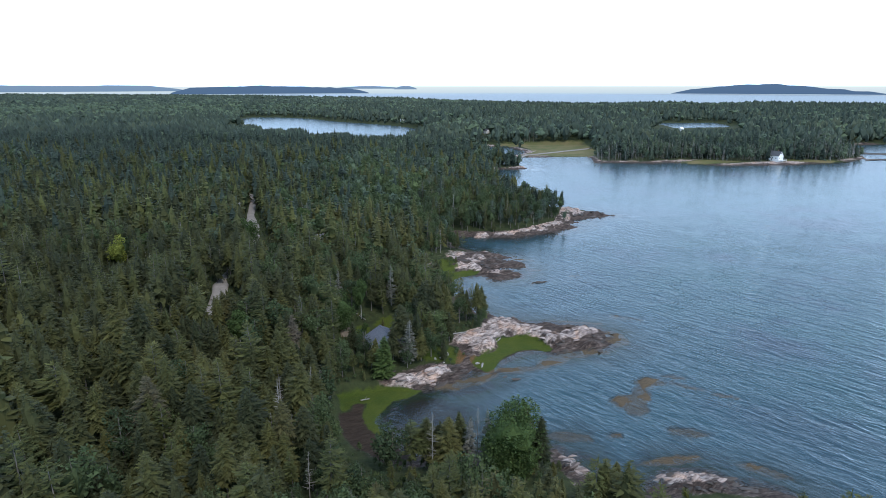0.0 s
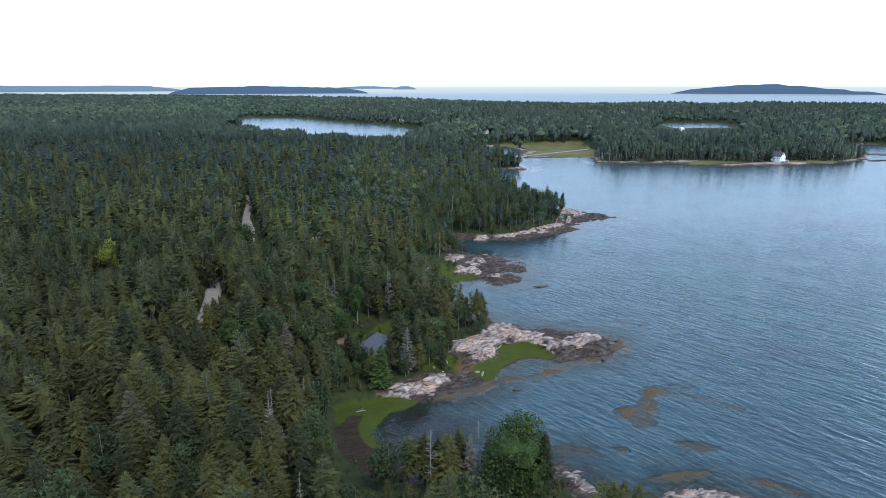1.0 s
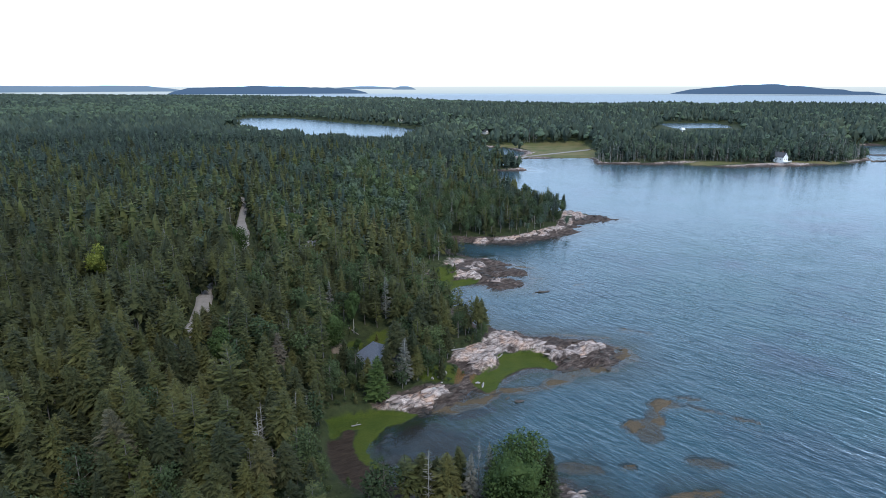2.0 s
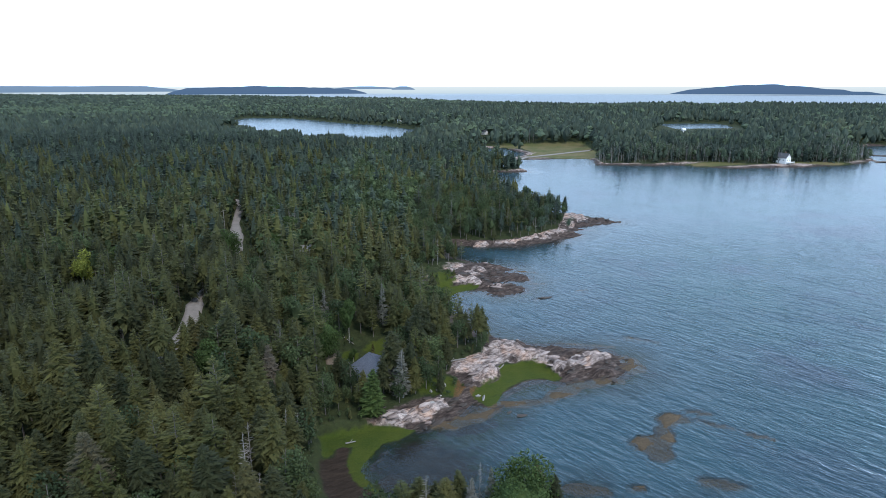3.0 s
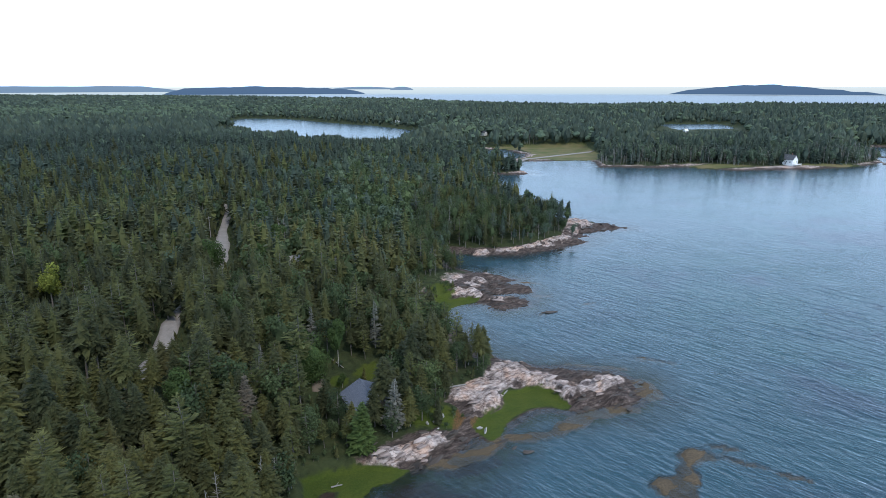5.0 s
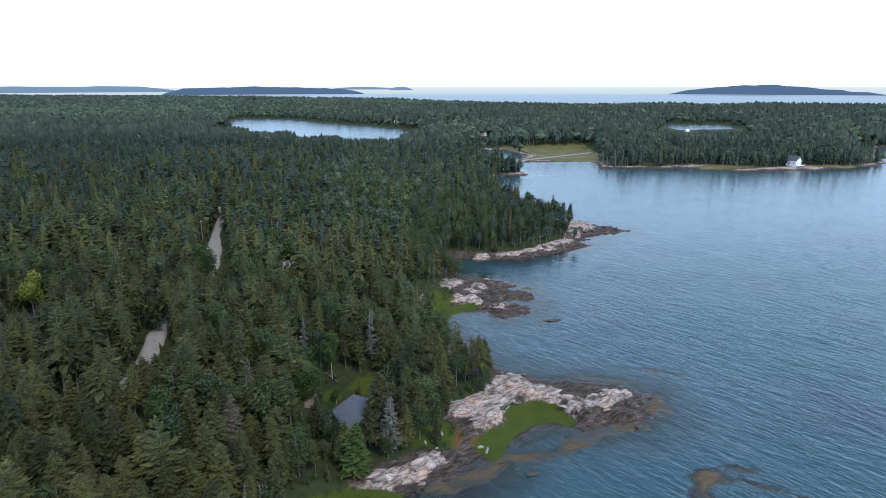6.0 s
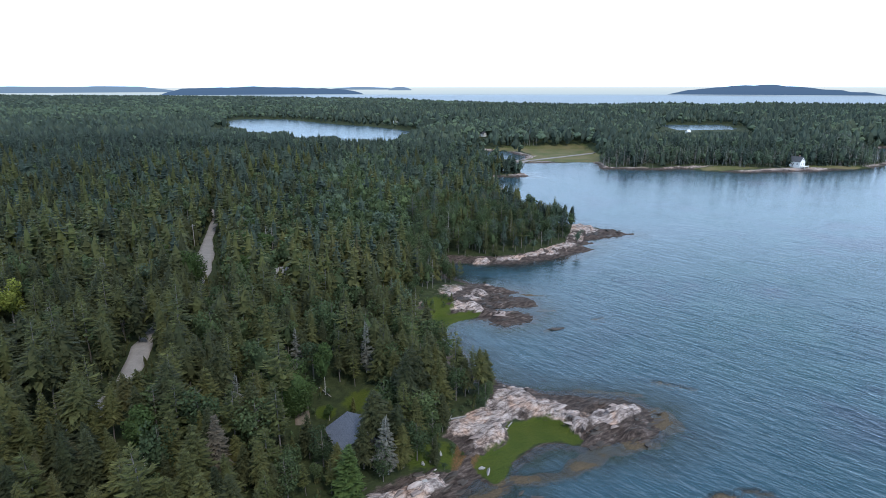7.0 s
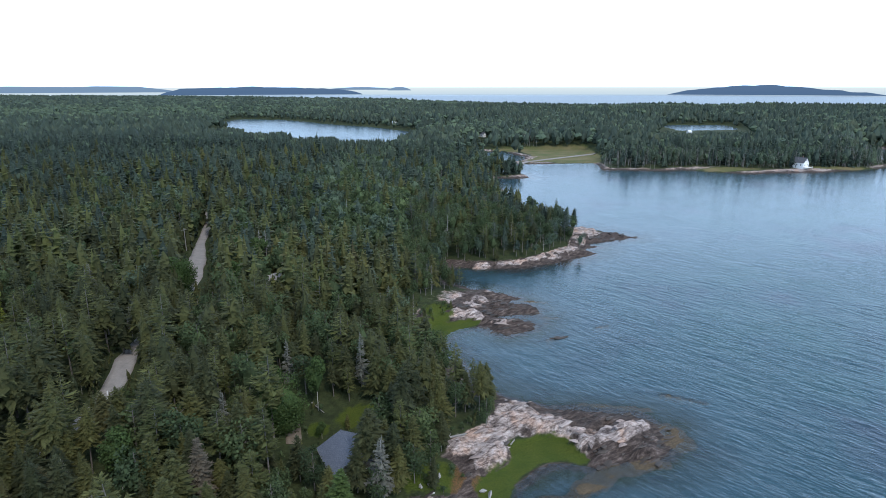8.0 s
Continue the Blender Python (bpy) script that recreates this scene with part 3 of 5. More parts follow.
def boughs(r, height, width, low, levels, per, sprigs=0, droop=0.35, shape=0.85, gappy=0.1, flat=False, slim=0.62):
    """Whorls of drooping boughs round a trunk: kites with a raised spine, and jagged sprigs along them."""
    out, lop = [], r.random() * 6.283
    for k in range(levels):
        s = (k + 0.5 * r.random()) / levels
        z = height * (low + (1 - low) * s * 0.985)
        reach = width * ((1 - s) ** shape * 0.95 + 0.05) * (1.0 if s > 0.12 else 0.75)
        turn = r.random() * 6.28
        gap = 0.85 * height * (1 - low) / levels
        for j in range(per):
            if r.random() < gappy:
                continue
            a = turn + (j + r.uniform(-0.4, 0.4)) * 6.283 / per
            L = reach * r.uniform(0.55, 1.15) * (1 + 0.22 * math.cos(a - lop))
            w = L * r.uniform(0.30, 0.48) * (1.0 if per > 4 else 1.5) + 0.08
            d = droop * r.uniform(0.2, 1.8) * (1.1 - 0.9 * s) - 0.25 * s
            out.append(bough(a, z + r.uniform(-gap, gap), L, w * (slim if sprigs else 1.0), d, flat))
            for q in range(sprigs):
                t = r.uniform(0.35, 1.0)
                b2 = a + r.choice((-1, 1)) * r.uniform(0.5, 1.0)
                c = np.array([math.cos(a) * L * t, math.sin(a) * L * t, z - d * L * t * t + 0.05])
                l2 = (L * 0.42 + 0.1) * (1.2 - t * 0.55)
                tip = c + np.array([math.cos(b2), math.sin(b2), -d * 0.8 + r.uniform(-0.15, 0.2)]) * l2
                side = np.array([-math.sin(b2), math.cos(b2), 0]) * l2 * 0.22
                out.append((np.array([c - side, tip, c + side]), np.array([[0, 1, 2]])))
    out.append((np.array([[0.12, 0, height * 0.93], [-0.07, 0.1, height * 0.93], [-0.07, -0.1, height * 0.93], [0, 0, height * 1.03]]), np.array([[0, 1, 3], [1, 2, 3], [2, 0, 3]])))
    return pile(out)


def bough(a, z, L, w, d, flat=False):
    c, s = math.cos(a), math.sin(a)
    side = np.array([-s, c, 0]) * w
    at = lambda t, dz: np.array([c * L * t, s * L * t, z - d * L * t * t + dz])
    if flat:
        return np.array([at(0.02, 0.1), at(0.55, -0.12 * w) + side, at(1, 0), at(0.55, -0.12 * w) - side]), np.array([[0, 2, 1], [0, 3, 2]])
    v = np.array([at(0.02, 0), at(0.6, -0.35 * w) + side, at(1, 0), at(0.6, -0.35 * w) - side, at(0.55, 0.12 * w)])
    return v, np.array([[0, 4, 1], [4, 2, 1], [0, 3, 4], [4, 3, 2]])


def leaf_crown(r, height, width, low, count, size, lobes, half=False):
    """A broad crown: many small leaf cards in uneven lobes."""
    mid = (low + 1) / 2 * height
    cs = [(np.array([0, 0, mid]), 0.8)]
    for k in range(lobes):
        a, z = r.random() * 6.28, r.uniform(low * 1.1, 0.9)
        q = math.sin(math.pi * (z - low) / (1.05 - low)) ** 0.5
        cs.append((np.array([math.cos(a) * width * 0.55 * q, math.sin(a) * width * 0.55 * q, z * height]), r.uniform(0.35, 0.6)))
    n = count
    who = r.integers(0, len(cs), n)
    dirs = r.normal(size=(n, 3))
    dirs /= np.linalg.norm(dirs, axis=1)[:, None]
    rad = np.array([c[1] for c in cs])[who] * width * r.uniform(0.62, 1.05, n)
    tall = (1 - low) * height / (2.2 * width)
    p = np.array([c[0] for c in cs])[who] + dirs * rad[:, None] * np.array([1, 1, max(0.8, min(1.5, tall))])
    t1 = r.normal(size=(n, 3)) + dirs * 0.2
    t1 /= np.linalg.norm(t1, axis=1)[:, None]
    t2 = np.cross(dirs + 0.5 * r.normal(size=(n, 3)), t1)
    t2 /= np.linalg.norm(t2, axis=1)[:, None] + 1e-6
    sz = size * r.uniform(0.6, 1.4, n)[:, None]
    v = np.stack([p - t1 * sz, p + t2 * sz * 0.62, p + t1 * sz, p - t2 * sz * 0.62], 1).reshape(-1, 3)
    if half:
        i = np.arange(n) * 3
        return v.reshape(-1, 4, 3)[:, [0, 1, 3]].reshape(-1, 3), np.stack([i, i + 1, i + 2], 1)
    i = np.arange(n) * 4
    return v, np.concatenate([np.stack([i, i + 1, i + 2], 1), np.stack([i, i + 2, i + 3], 1)])


def limbs(r, height, low, count, reach, thick=0.06, rise=0.25, sides=3):
    out = []
    for k in range(count):
        z = height * r.uniform(low, 0.93)
        a, L = r.random() * 6.28, reach * (1.05 - z / height) * r.uniform(0.6, 1.3) + 0.25
        out.append(tube((0, 0, z), (math.cos(a) * L, math.sin(a) * L, z + rise * L), thick * (1.1 - z / height) + 0.012, 0.012, sides))
    return pile(out)


def heart(r, height, width, low, detail):
    """The dense twiggy middle of a conifer: a ragged spindle round the trunk."""
    rings, sides = (4, 5, 6, 8)[detail], (4, 6, 6, 8)[detail]
    s = np.linspace(0, 1, rings)[:, None]
    a = np.arange(sides) * 6.283 / sides + r.uniform(-0.3, 0.3, (rings, sides))
    rad = width * (1 - s) ** 0.65 * np.minimum(1, 0.35 + 4 * s) * r.uniform(*((0.55, 1.45) if detail < 2 else (0.6, 1.3)), (rings, sides)) + 0.02
    z = height * (low + (0.97 - low) * s) + r.uniform(-1, 1, (rings, sides)) * (0.9 if detail < 2 else 0.3) * (1 - s)
    v = np.stack([np.cos(a) * rad, np.sin(a) * rad, z], -1).reshape(-1, 3)
    i = np.arange(rings * sides).reshape(rings, sides)
    j = np.roll(i, -1, 1)
    return v, np.concatenate([np.stack([i[:-1], j[:-1], j[1:]], -1).reshape(-1, 3), np.stack([i[:-1], j[1:], i[1:]], -1).reshape(-1, 3)])


def leafy_heart(r, height, width):
    """The shaded inner foliage of a broad crown: an uneven, knobbly mass among the leaves."""
    s = np.linspace(0.04, 0.96, 5)[:, None]
    a = np.arange(7) * 6.283 / 7 + r.uniform(-0.35, 0.35, (5, 7))
    rad = width * 0.5 * np.sin(math.pi * s) ** 0.6 * r.uniform(0.5, 1.3, (5, 7))
    z = height * (0.38 + 0.50 * s) + r.uniform(-0.4, 0.4, (5, 7))
    v = np.stack([np.cos(a) * rad, np.sin(a) * rad, z], -1).reshape(-1, 3)
    i = np.arange(35).reshape(5, 7)
    j = np.roll(i, -1, 1)
    return v, np.concatenate([np.stack([i[:-1], j[:-1], j[1:]], -1).reshape(-1, 3), np.stack([i[:-1], j[1:], i[1:]], -1).reshape(-1, 3)])


def tree_parts(kind, r, detail):
    """The trunk and the crown of one tree, detail 0 (far) to 3 (near)."""
    far = detail < 2
    if kind == "spruce":
        h, w = r.uniform(10.5, 14), r.uniform(2.2, 3.5) * (1.25 if far else 0.96)
        bare_to = r.choice((0.08, 0.2, 0.34, 0.46)) * (0.5 if far else 1.0)
        if detail == 0:
            crown = heart(r, h, w * 1.05, bare_to, 0)
        else:
            crown = boughs(r, h, w, bare_to, (0, 9, 14, 24)[detail], (0, 6, 8, 10)[detail], (0, 0, 3, 5)[detail], 0.75 if far else 0.42, r.uniform(0.50, 0.70) if far else r.uniform(0.58, 0.85), (0, 0.05, 0.1, 0.12)[detail], detail < 3, 0.50)
            crown = pile([crown, heart(r, h, w * (0.55 if far else 0.5), bare_to, detail)])
    elif kind == "pine":
        h, w = r.uniform(12, 16), r.uniform(2.5, 3.5)
        bare_to = r.uniform(0.3, 0.45)
        if detail == 0:
            crown = heart(r, h * 0.9, w * 1.15, 0.2, 0)
        else:
            crown = boughs(r, h, w, bare_to, (0, 8, 10, 14)[detail], (0, 6, 7, 8)[detail], (0, 0, 5, 8)[detail], 0.5 if far else 0.05, 0.6, 0.2, detail < 3, 0.40)
            if far:
                crown = pile([crown, heart(r, h, w * 0.42, bare_to * 0.7, 1)])
    elif kind == "broadleaf":
        h, w = r.uniform(8.5, 12.5), r.uniform(2.4, 3.6) * (1.2 if far else 1.05)
        crown = leafy_heart(r, h, w * 1.9)
        if detail > 0:
            crown = leaf_crown(r, h, w, r.uniform(0.2, 0.4), (0, 100, 420, 1200)[detail], (0, 0.80, 0.42, 0.26)[detail], (0, 6, 8, 10)[detail], detail < 3)
        if detail in (1, 2):
            crown = pile([crown, leafy_heart(r, h * (1.0 if far else 0.92), w * (1.0 if far else 0.85))])
    else:
        h, w = r.uniform(8, 13), 1.1
        crown = limbs(r, h, 0.3, (4, 12, 26, 46)[detail], 1.6)
    sides = (3, 3, 4, 6)[detail]
    trunk = tube((0, 0, -0.6), (0, 0, h * (0.96 if kind == "snag" or not far else 0.8)), (0.09 if kind == "snag" else 0.14 if detail > 1 else 0.10) + 0.003 * h, 0.03, sides)
    if detail == 3 and kind in ("broadleaf", "pine"):
        trunk = pile([trunk, limbs(r, h, 0.35, 12, w * 0.9, 0.07, 0.5)])
    return trunk, crown


CROWN_MATERIAL = {"spruce": NEEDLES, "pine": PINE, "broadleaf": LEAVES, "snag": DEADWOOD}
TRUNK_MATERIAL = {"spruce": BARK, "pine": BARK, "broadleaf": BARK, "snag": DEADWOOD}
ALL_TREE = [NEEDLES, PINE, LEAVES, DEADWOOD, BARK, HAZED_NEEDLES, HAZED_LEAVES]
# which haze-tinted foliage each kind takes in the distance
HAZED = {"spruce": HAZED_NEEDLES, "pine": HAZED_NEEDLES, "broadleaf": HAZED_LEAVES, "snag": HAZED_NEEDLES}
KINDS = ("spruce", "pine", "broadleaf", "snag")


def stand(x, y):
    """Older, darker stands and younger, paler ones, 0 to 0.37."""
    dark = spread(x, y, [(-190, 330, 150, 190, 15), (-320, 560, 260, 180, 0), (-112, 182, 95, 75, 0)])
    return np.clip(0.21 + 0.42 * fbm(x, y, 45, 2) - 0.32 * dark, 0, 0.37)


def joined_trees(name, spots, kinds, sizes, detail, variants, label, broad=1.0):
    """Many trees in one mesh of kind stuff."""
    r = np.random.default_rng(detail + 50)
    vs, fs, ms, tints, n = [], [], [], [], 0
    for kind in KINDS:
        which = np.flatnonzero(kinds == kind)
        if not len(which):
            continue
        for k in range(variants):
            trunk, crown = tree_parts(kind, r, detail)
            some = which[k::variants]
            if not len(some):
                continue
            v, f = pile([trunk, crown]) if detail > 0 else crown
            # bluer copies paint distance haze into the crowns, more often the farther off
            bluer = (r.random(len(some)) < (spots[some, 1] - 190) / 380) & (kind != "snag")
            slot = np.where(bluer[:, None], ALL_TREE.index(HAZED[kind]), np.full(len(f), ALL_TREE.index(CROWN_MATERIAL[kind])))
            if detail > 0:
                slot[:, : len(trunk[1])] = ALL_TREE.index(TRUNK_MATERIAL[kind])
            a = r.random(len(some)) * 6.283
            c, s = np.cos(a)[:, None], np.sin(a)[:, None]
            lean = r.normal(0, 0.02, (len(some), 2))
            sc = sizes[some][:, None]
            x = (v[:, 0] * c - v[:, 1] * s) * sc * broad * r.uniform(0.85, 1.2, (len(some), 1)) + spots[some, 0][:, None] + lean[:, :1] * v[:, 2]
            y = (v[:, 0] * s + v[:, 1] * c) * sc * broad + spots[some, 1][:, None] + lean[:, 1:] * v[:, 2]
            z = v[:, 2] * sc + spots[some, 2][:, None]
            vs.append(np.stack([x, y, z], -1).reshape(-1, 3))
            fs.append((f[None] + (np.arange(len(some)) * len(v))[:, None, None] + n).reshape(-1, 3))
            ms.append(slot.ravel())
            tints.append(np.repeat(np.clip(0.62 * r.random(len(some)) + stand(spots[some, 0], spots[some, 1]), 0, 0.999), len(v)))
            n += len(some) * len(v)
    me = np_mesh(name, np.concatenate(vs), np.concatenate(fs), ALL_TREE, np.concatenate(ms))
    add_attribute(me, "tint", np.concatenate(tints))
    add_attribute(me, "joined", np.ones(n))
    return tagged(new(name, me), label, "forest", kind="stuff")


HEROES = [  # single trees that stand out: x, y, height, spread, kind
    (12, 91, 13.9, 1.1, "maple"), (17.5, 94, 11.0, 1.0, "spruce"), (-3.5, 94.5, 11.0, 1.3, "spruce"), (-1, 95, 10.0, 1.1, "spruce"), (2.5, 95.5, 12.0, 1.35, "spruce"), (-6.3, 92.6, 11.5, 1.1, "pine"), (0.6, 92.2, 12.0, 1.25, "spruce"), (4.6, 93.2, 11.0, 1.1, "grey"), (-2.4, 91.2, 12.5, 0.9, "snag"), (7.6, 94.6, 12.0, 0.9, "grey"), (-9.5, 90.5, 10.5, 1.2, "broadleaf"),
    (6, 96, 12.0, 0.7, "snag"), (28.5, 84, 9.0, 1.0, "spruce"), (25, 82, 7.0, 1.2, "broadleaf"), (32, 82.5, 6.0, 1.2, "broadleaf"), (41, 84.5, 3.0, 0.9, "broadleaf"),
    (-14.5, 129.5, 10.5, 1.3, "cedar"), (-8.7, 135.2, 12.0, 1.3, "grey"), (-3.6, 139.4, 8.5, 1.1, "broadleaf"), (-0.8, 144.4, 8.0, 1.1, "broadleaf"), (1.2, 148.2, 9.0, 1.1, "spruce"), (-6.0, 137.0, 9.5, 1.1, "spruce"), (-11.7, 140.6, 14.0, 1.3, "spruce"), (-13.2, 136.4, 9.5, 1.1, "spruce"), (-20.6, 136.8, 8.5, 1.1, "broadleaf"), (-23.6, 139.2, 9.5, 1.0, "spruce"), (-17.2, 133.2, 8.0, 1.1, "spruce"), (9.2, 159.5, 12.8, 0.8, "spruce"), (6.3, 160.5, 10.0, 0.8, "spruce"),
    (-24.4, 160, 12.5, 0.8, "birch"), (-30.8, 96, 14.0, 0.8, "snag"), (-28, 110, 11.5, 0.7, "snag"), (-25.7, 117.5, 8.0, 0.9, "snag"), (-31.5, 93, 9.0, 0.8, "snag"),
    (-16.3, 168.5, 13.0, 0.9, "grey"), (-19.2, 166.8, 11.5, 1.1, "spruce"), (-12.6, 164.6, 12.0, 1.1, "spruce"), (-9.4, 160.6, 11.0, 1.1, "spruce"), (-22.4, 168.2, 12.0, 1.1, "pine"), (-8.6, 155.4, 10.5, 1.1, "spruce"), (-27.6, 163.6, 10.0, 1.2, "broadleaf"), (-10.8, 151.6, 9.5, 1.1, "broadleaf"), (-26.5, 112, 10.0, 0.8, "snag"), (-72, 180.5, 9.5, 0.9, "snag"), (-76, 183, 9, 0.8, "snag"),
    (-71, 96, 14.0, 1.25, "pine"), (-60, 108.5, 13.0, 1.3, "pine"), (-38, 102.5, 13.5, 1.25, "pine"), (-50, 131.5, 11.5, 1.0, "birch"), (-36, 148.5, 11.5, 1.25, "pine"), (-46, 118, 12.0, 1.1, "pine"),
    (-38.5, 146, 11.0, 0.95, "grey"), (-105.6, 181.5, 12.0, 1.1, "lime"), (-55, 126, 9.0, 0.9, "snag"), (-33, 104.5, 11.0, 0.8, "snag"), (-13.5, 210, 11.0, 0.8, "grey"),
    (10.8, 163.5, 11.5, 0.95, "spruce"), (8.3, 167, 11.0, 0.9, "pine"), (10.4, 156.5, 6.5, 1.1, "broadleaf"), (7.2, 163.2, 10.0, 0.8, "grey"), (4.2, 158, 8.0, 1.1, "broadleaf"), (11.2, 168, 9.5, 0.9, "spruce"),
    (-22.3, 152.5, 3.6, 1.3, "birch"), (-30.5, 154, 10.5, 1.3, "maple"), (-34, 160, 9.5, 1.2, "birch"), (-32, 167, 10.0, 1.0, "grey"), (-104, 196, 10.5, 1.2, "birch"), (-58.5, 238, 12.0, 1.2, "birch"), (-87, 223, 12, 1.3, "birch"), (-75, 212, 12, 1.3, "maple"),
    (-95, 205, 12, 1.2, "grey"), (-44, 196, 12.5, 0.9, "grey"), (-6.3, 205, 9.5, 0.8, "snag"), (-1.5, 231, 10, 0.8, "snag"), (-3, 236, 9, 0.8, "grey"),
    (-61, 248, 11.5, 1.2, "snag"), (-59, 248.4, 11.5, 1.2, "snag"), (-57, 213.5, 11.5, 1.1, "birch"), (-66, 239, 12, 1.2, "maple"), (-70, 262, 12, 1.3, "birch"),
    (-4.0, 143.2, 11.0, 1.0, "spruce"), (-7.0, 139.3, 12.0, 1.05, "spruce"), (-2.8, 147.2, 9.5, 1.2, "broadleaf"), (-6.3, 146.2, 12.5, 1.0, "pine"), (-9.4, 133.5, 8.0, 1.0, "broadleaf"), (-0.2, 148.6, 7.0, 1.1, "broadleaf")]
CLEAR = [(79, 329, 13, 13, 0), (12, 85, 9, 8, 0), (44, 82, 24, 16, 0), (8, 143, 8, 8, 0), (-17.5, 145.5, 8, 8, 0), (-14, 158.5, 5, 3, 0), (-26, 153.5, 3, 7, 0)]
LOW = [(-15, 101, 0.5, 5, 0.66), (-10, 98, 0.5, 4, 0.66), (-18, 110, 0.5, 4, 0.62), (0, 103, 0.5, 4, 0.66), (27, 97, 1.0, 4, 0.6), (435, 1010, 1.0, 30, 0.052),  # what shows over the tops of the trees in front of it: x, y, z, half width, slope of the sight line
    (-67, 163, 9, 1.8, 0.46), (-69.5, 171, 9, 2.2, 0.46), (-75.5, 229, 10.8, 1.2, 0.27), (-79, 236, 10.8, 2.6, 0.25), (-83, 248, 10.8, 3.5, 0.24),
    (-88, 262, 10.8, 2.5, 0.23), (-93, 276, 10.8, 1.6, 0.225), (-19.5, 145.5, 6.2, 3.2, 0.56), (-21, 148, 6, 2.2, 0.56), (-17.5, 149, 7.5, 2, 0.56), (-19, 139.5, 4.6, 3.0, 0.56), (-27.3, 152, 3.4, 1.6, 0.52),  (-27, 156, 4, 2.2, 0.5), (-14, 158.5, 5.5, 2, 0.5), (-24.4, 160, 6, 1, 0.5),
    (-330, 1065, 0.5, 45, 0.062), (-235, 970, 0.5, 50, 0.068), (-150, 885, 0.5, 45, 0.074), (-90, 835, 0.5, 30, 0.080), (400, 1040, 0.5, 25, 0.045), (475, 1050, 0.5, 35, 0.045),
    (-105.6, 181, 15.5, 2.2, 0.36), (330, 833, 12, 1, 0.055), (-16.3, 168.5, 13, 0.2, 0.45), (-50, 224, 12.4, 0.8, 0.33), (-74, 1085, 10, 8, 0.05), (56, 790, 7, 5, 0.06), (-92, 260, 10, 1, 0.3), (-60, 248, 15, 1.2, 0.28)]


LEAFY = [(-800, 1350, 520, 260, -12), (-330, 1500, 160, 120, 0), (-60, 1900, 420, 120, 0), (330, 1550, 240, 110, 0), (700, 1650, 300, 120, 10), (-30, 300, 45, 70, 10), (-60, 400, 60, 80, 0), (-190, 520, 70, 30, 0), (20, 900, 90, 60, 0)]


def headroom(x, y, z):
    """How tall a tree may grow before it hides the road, the yard or the cottage roof."""
    out = np.full(x.shape, 99.0)
    for tx, ty, tz, half, slope in LOW:
        u = np.array([0.5 - tx, 45 - ty])
        u = u / np.linalg.norm(u)
        along = (x - tx) * u[0] + (y - ty) * u[1]
        aside = np.abs((x - tx) * u[1] - (y - ty) * u[0])
        out = np.where((aside < half + 2.3) & (along > -1) & (along < 24 / slope), np.minimum(out, tz + slope * along - z), out)
    return out


def scatter(x0, x1, y0, y1, step, gap):
    """Spots for trees on a shaken grid, on wooded land alone."""
    r = np.random.default_rng(int(x0 * 7 + y0 * 3 + step * 11) % 100000)
    gx, gy = np.meshgrid(np.arange(x0, x1, step), np.arange(y0, y1, step))
    x = (gx + r.uniform(-0.45, 0.45, gx.shape) * step).ravel()
    y = (gy + r.uniform(-0.45, 0.45, gy.shape) * step).ravel()
    keep = np.abs(x) < 0.74 * y + 40
    x, y = x[keep], y[keep]
    d = shore(x, y)
    keep = (d > gap + 2 * fbm(x, y, 12)) & (bare(x, y) < 0.12) & (spread(x, y, CLEAR) < 0.05) & (spread(x, y, GRASS[:4] + [COVE_MUD, WRACK] + PALE[:7]) < 0.1)
    keep &= (line_distance(x, y, ROAD, False) > np.where(((y > 147) & (y < 173)) | ((y > 232) & (y < 290)), 2.9, np.where((y > 170) & (y < 240), 0.7, 2.2))) & (line_distance(x, y, DRIVE, False) > 1.4)
    for hx, hy, _, _, hero in HEROES:
        keep &= np.hypot(x - hx, y - hy) > (1.3 if hero in ("snag", "grey") else 3.2)
    x, y, d = x[keep], y[keep], d[keep]
    z = relief(x, y, d)
    pick = r.random(len(x)) + 0.35 * fbm(x, y, 60, 3) + np.clip(y / 800 - 0.9, 0, 1) * (0.08 + 0.9 * fbm(x, y, 420, 2))
    kinds = np.where(pick < np.interp(y, [180, 300, 700, 900], [0.64, 0.36, 0.46, 0.66]) + 0.22 * (x < -60) * (y < 900), "spruce", np.where(pick < np.interp(y, [180, 300, 700, 900], [0.78, 0.50, 0.60, 0.80]) + 0.22 * (x < -60) * (y < 900), "pine", np.where((pick < 0.97) | (r.random(len(x)) < 0.85), "broadleaf", "snag")))
    kinds = np.where((spread(x, y, LEAFY) > r.uniform(0.1, 1.2, len(x))) & (kinds != "snag"), "broadleaf", kinds)
    size = (1 + (r.choice((0.6, 0.78, 0.88, 0.95, 1.02, 1.1, 1.2), len(x)) - 1) * np.where(y > 200, 0.55, 1.0)) * (1 + 0.22 * fbm(x, y, 40, 2)) * np.clip(0.62 + d / 40, 0.6, 1)
    room = headroom(x, y, z)
    size = np.minimum(size, room / 13.5)
    keep = size > 0.14
    return np.stack([x, y, z], 1)[keep], kinds[keep], size[keep]


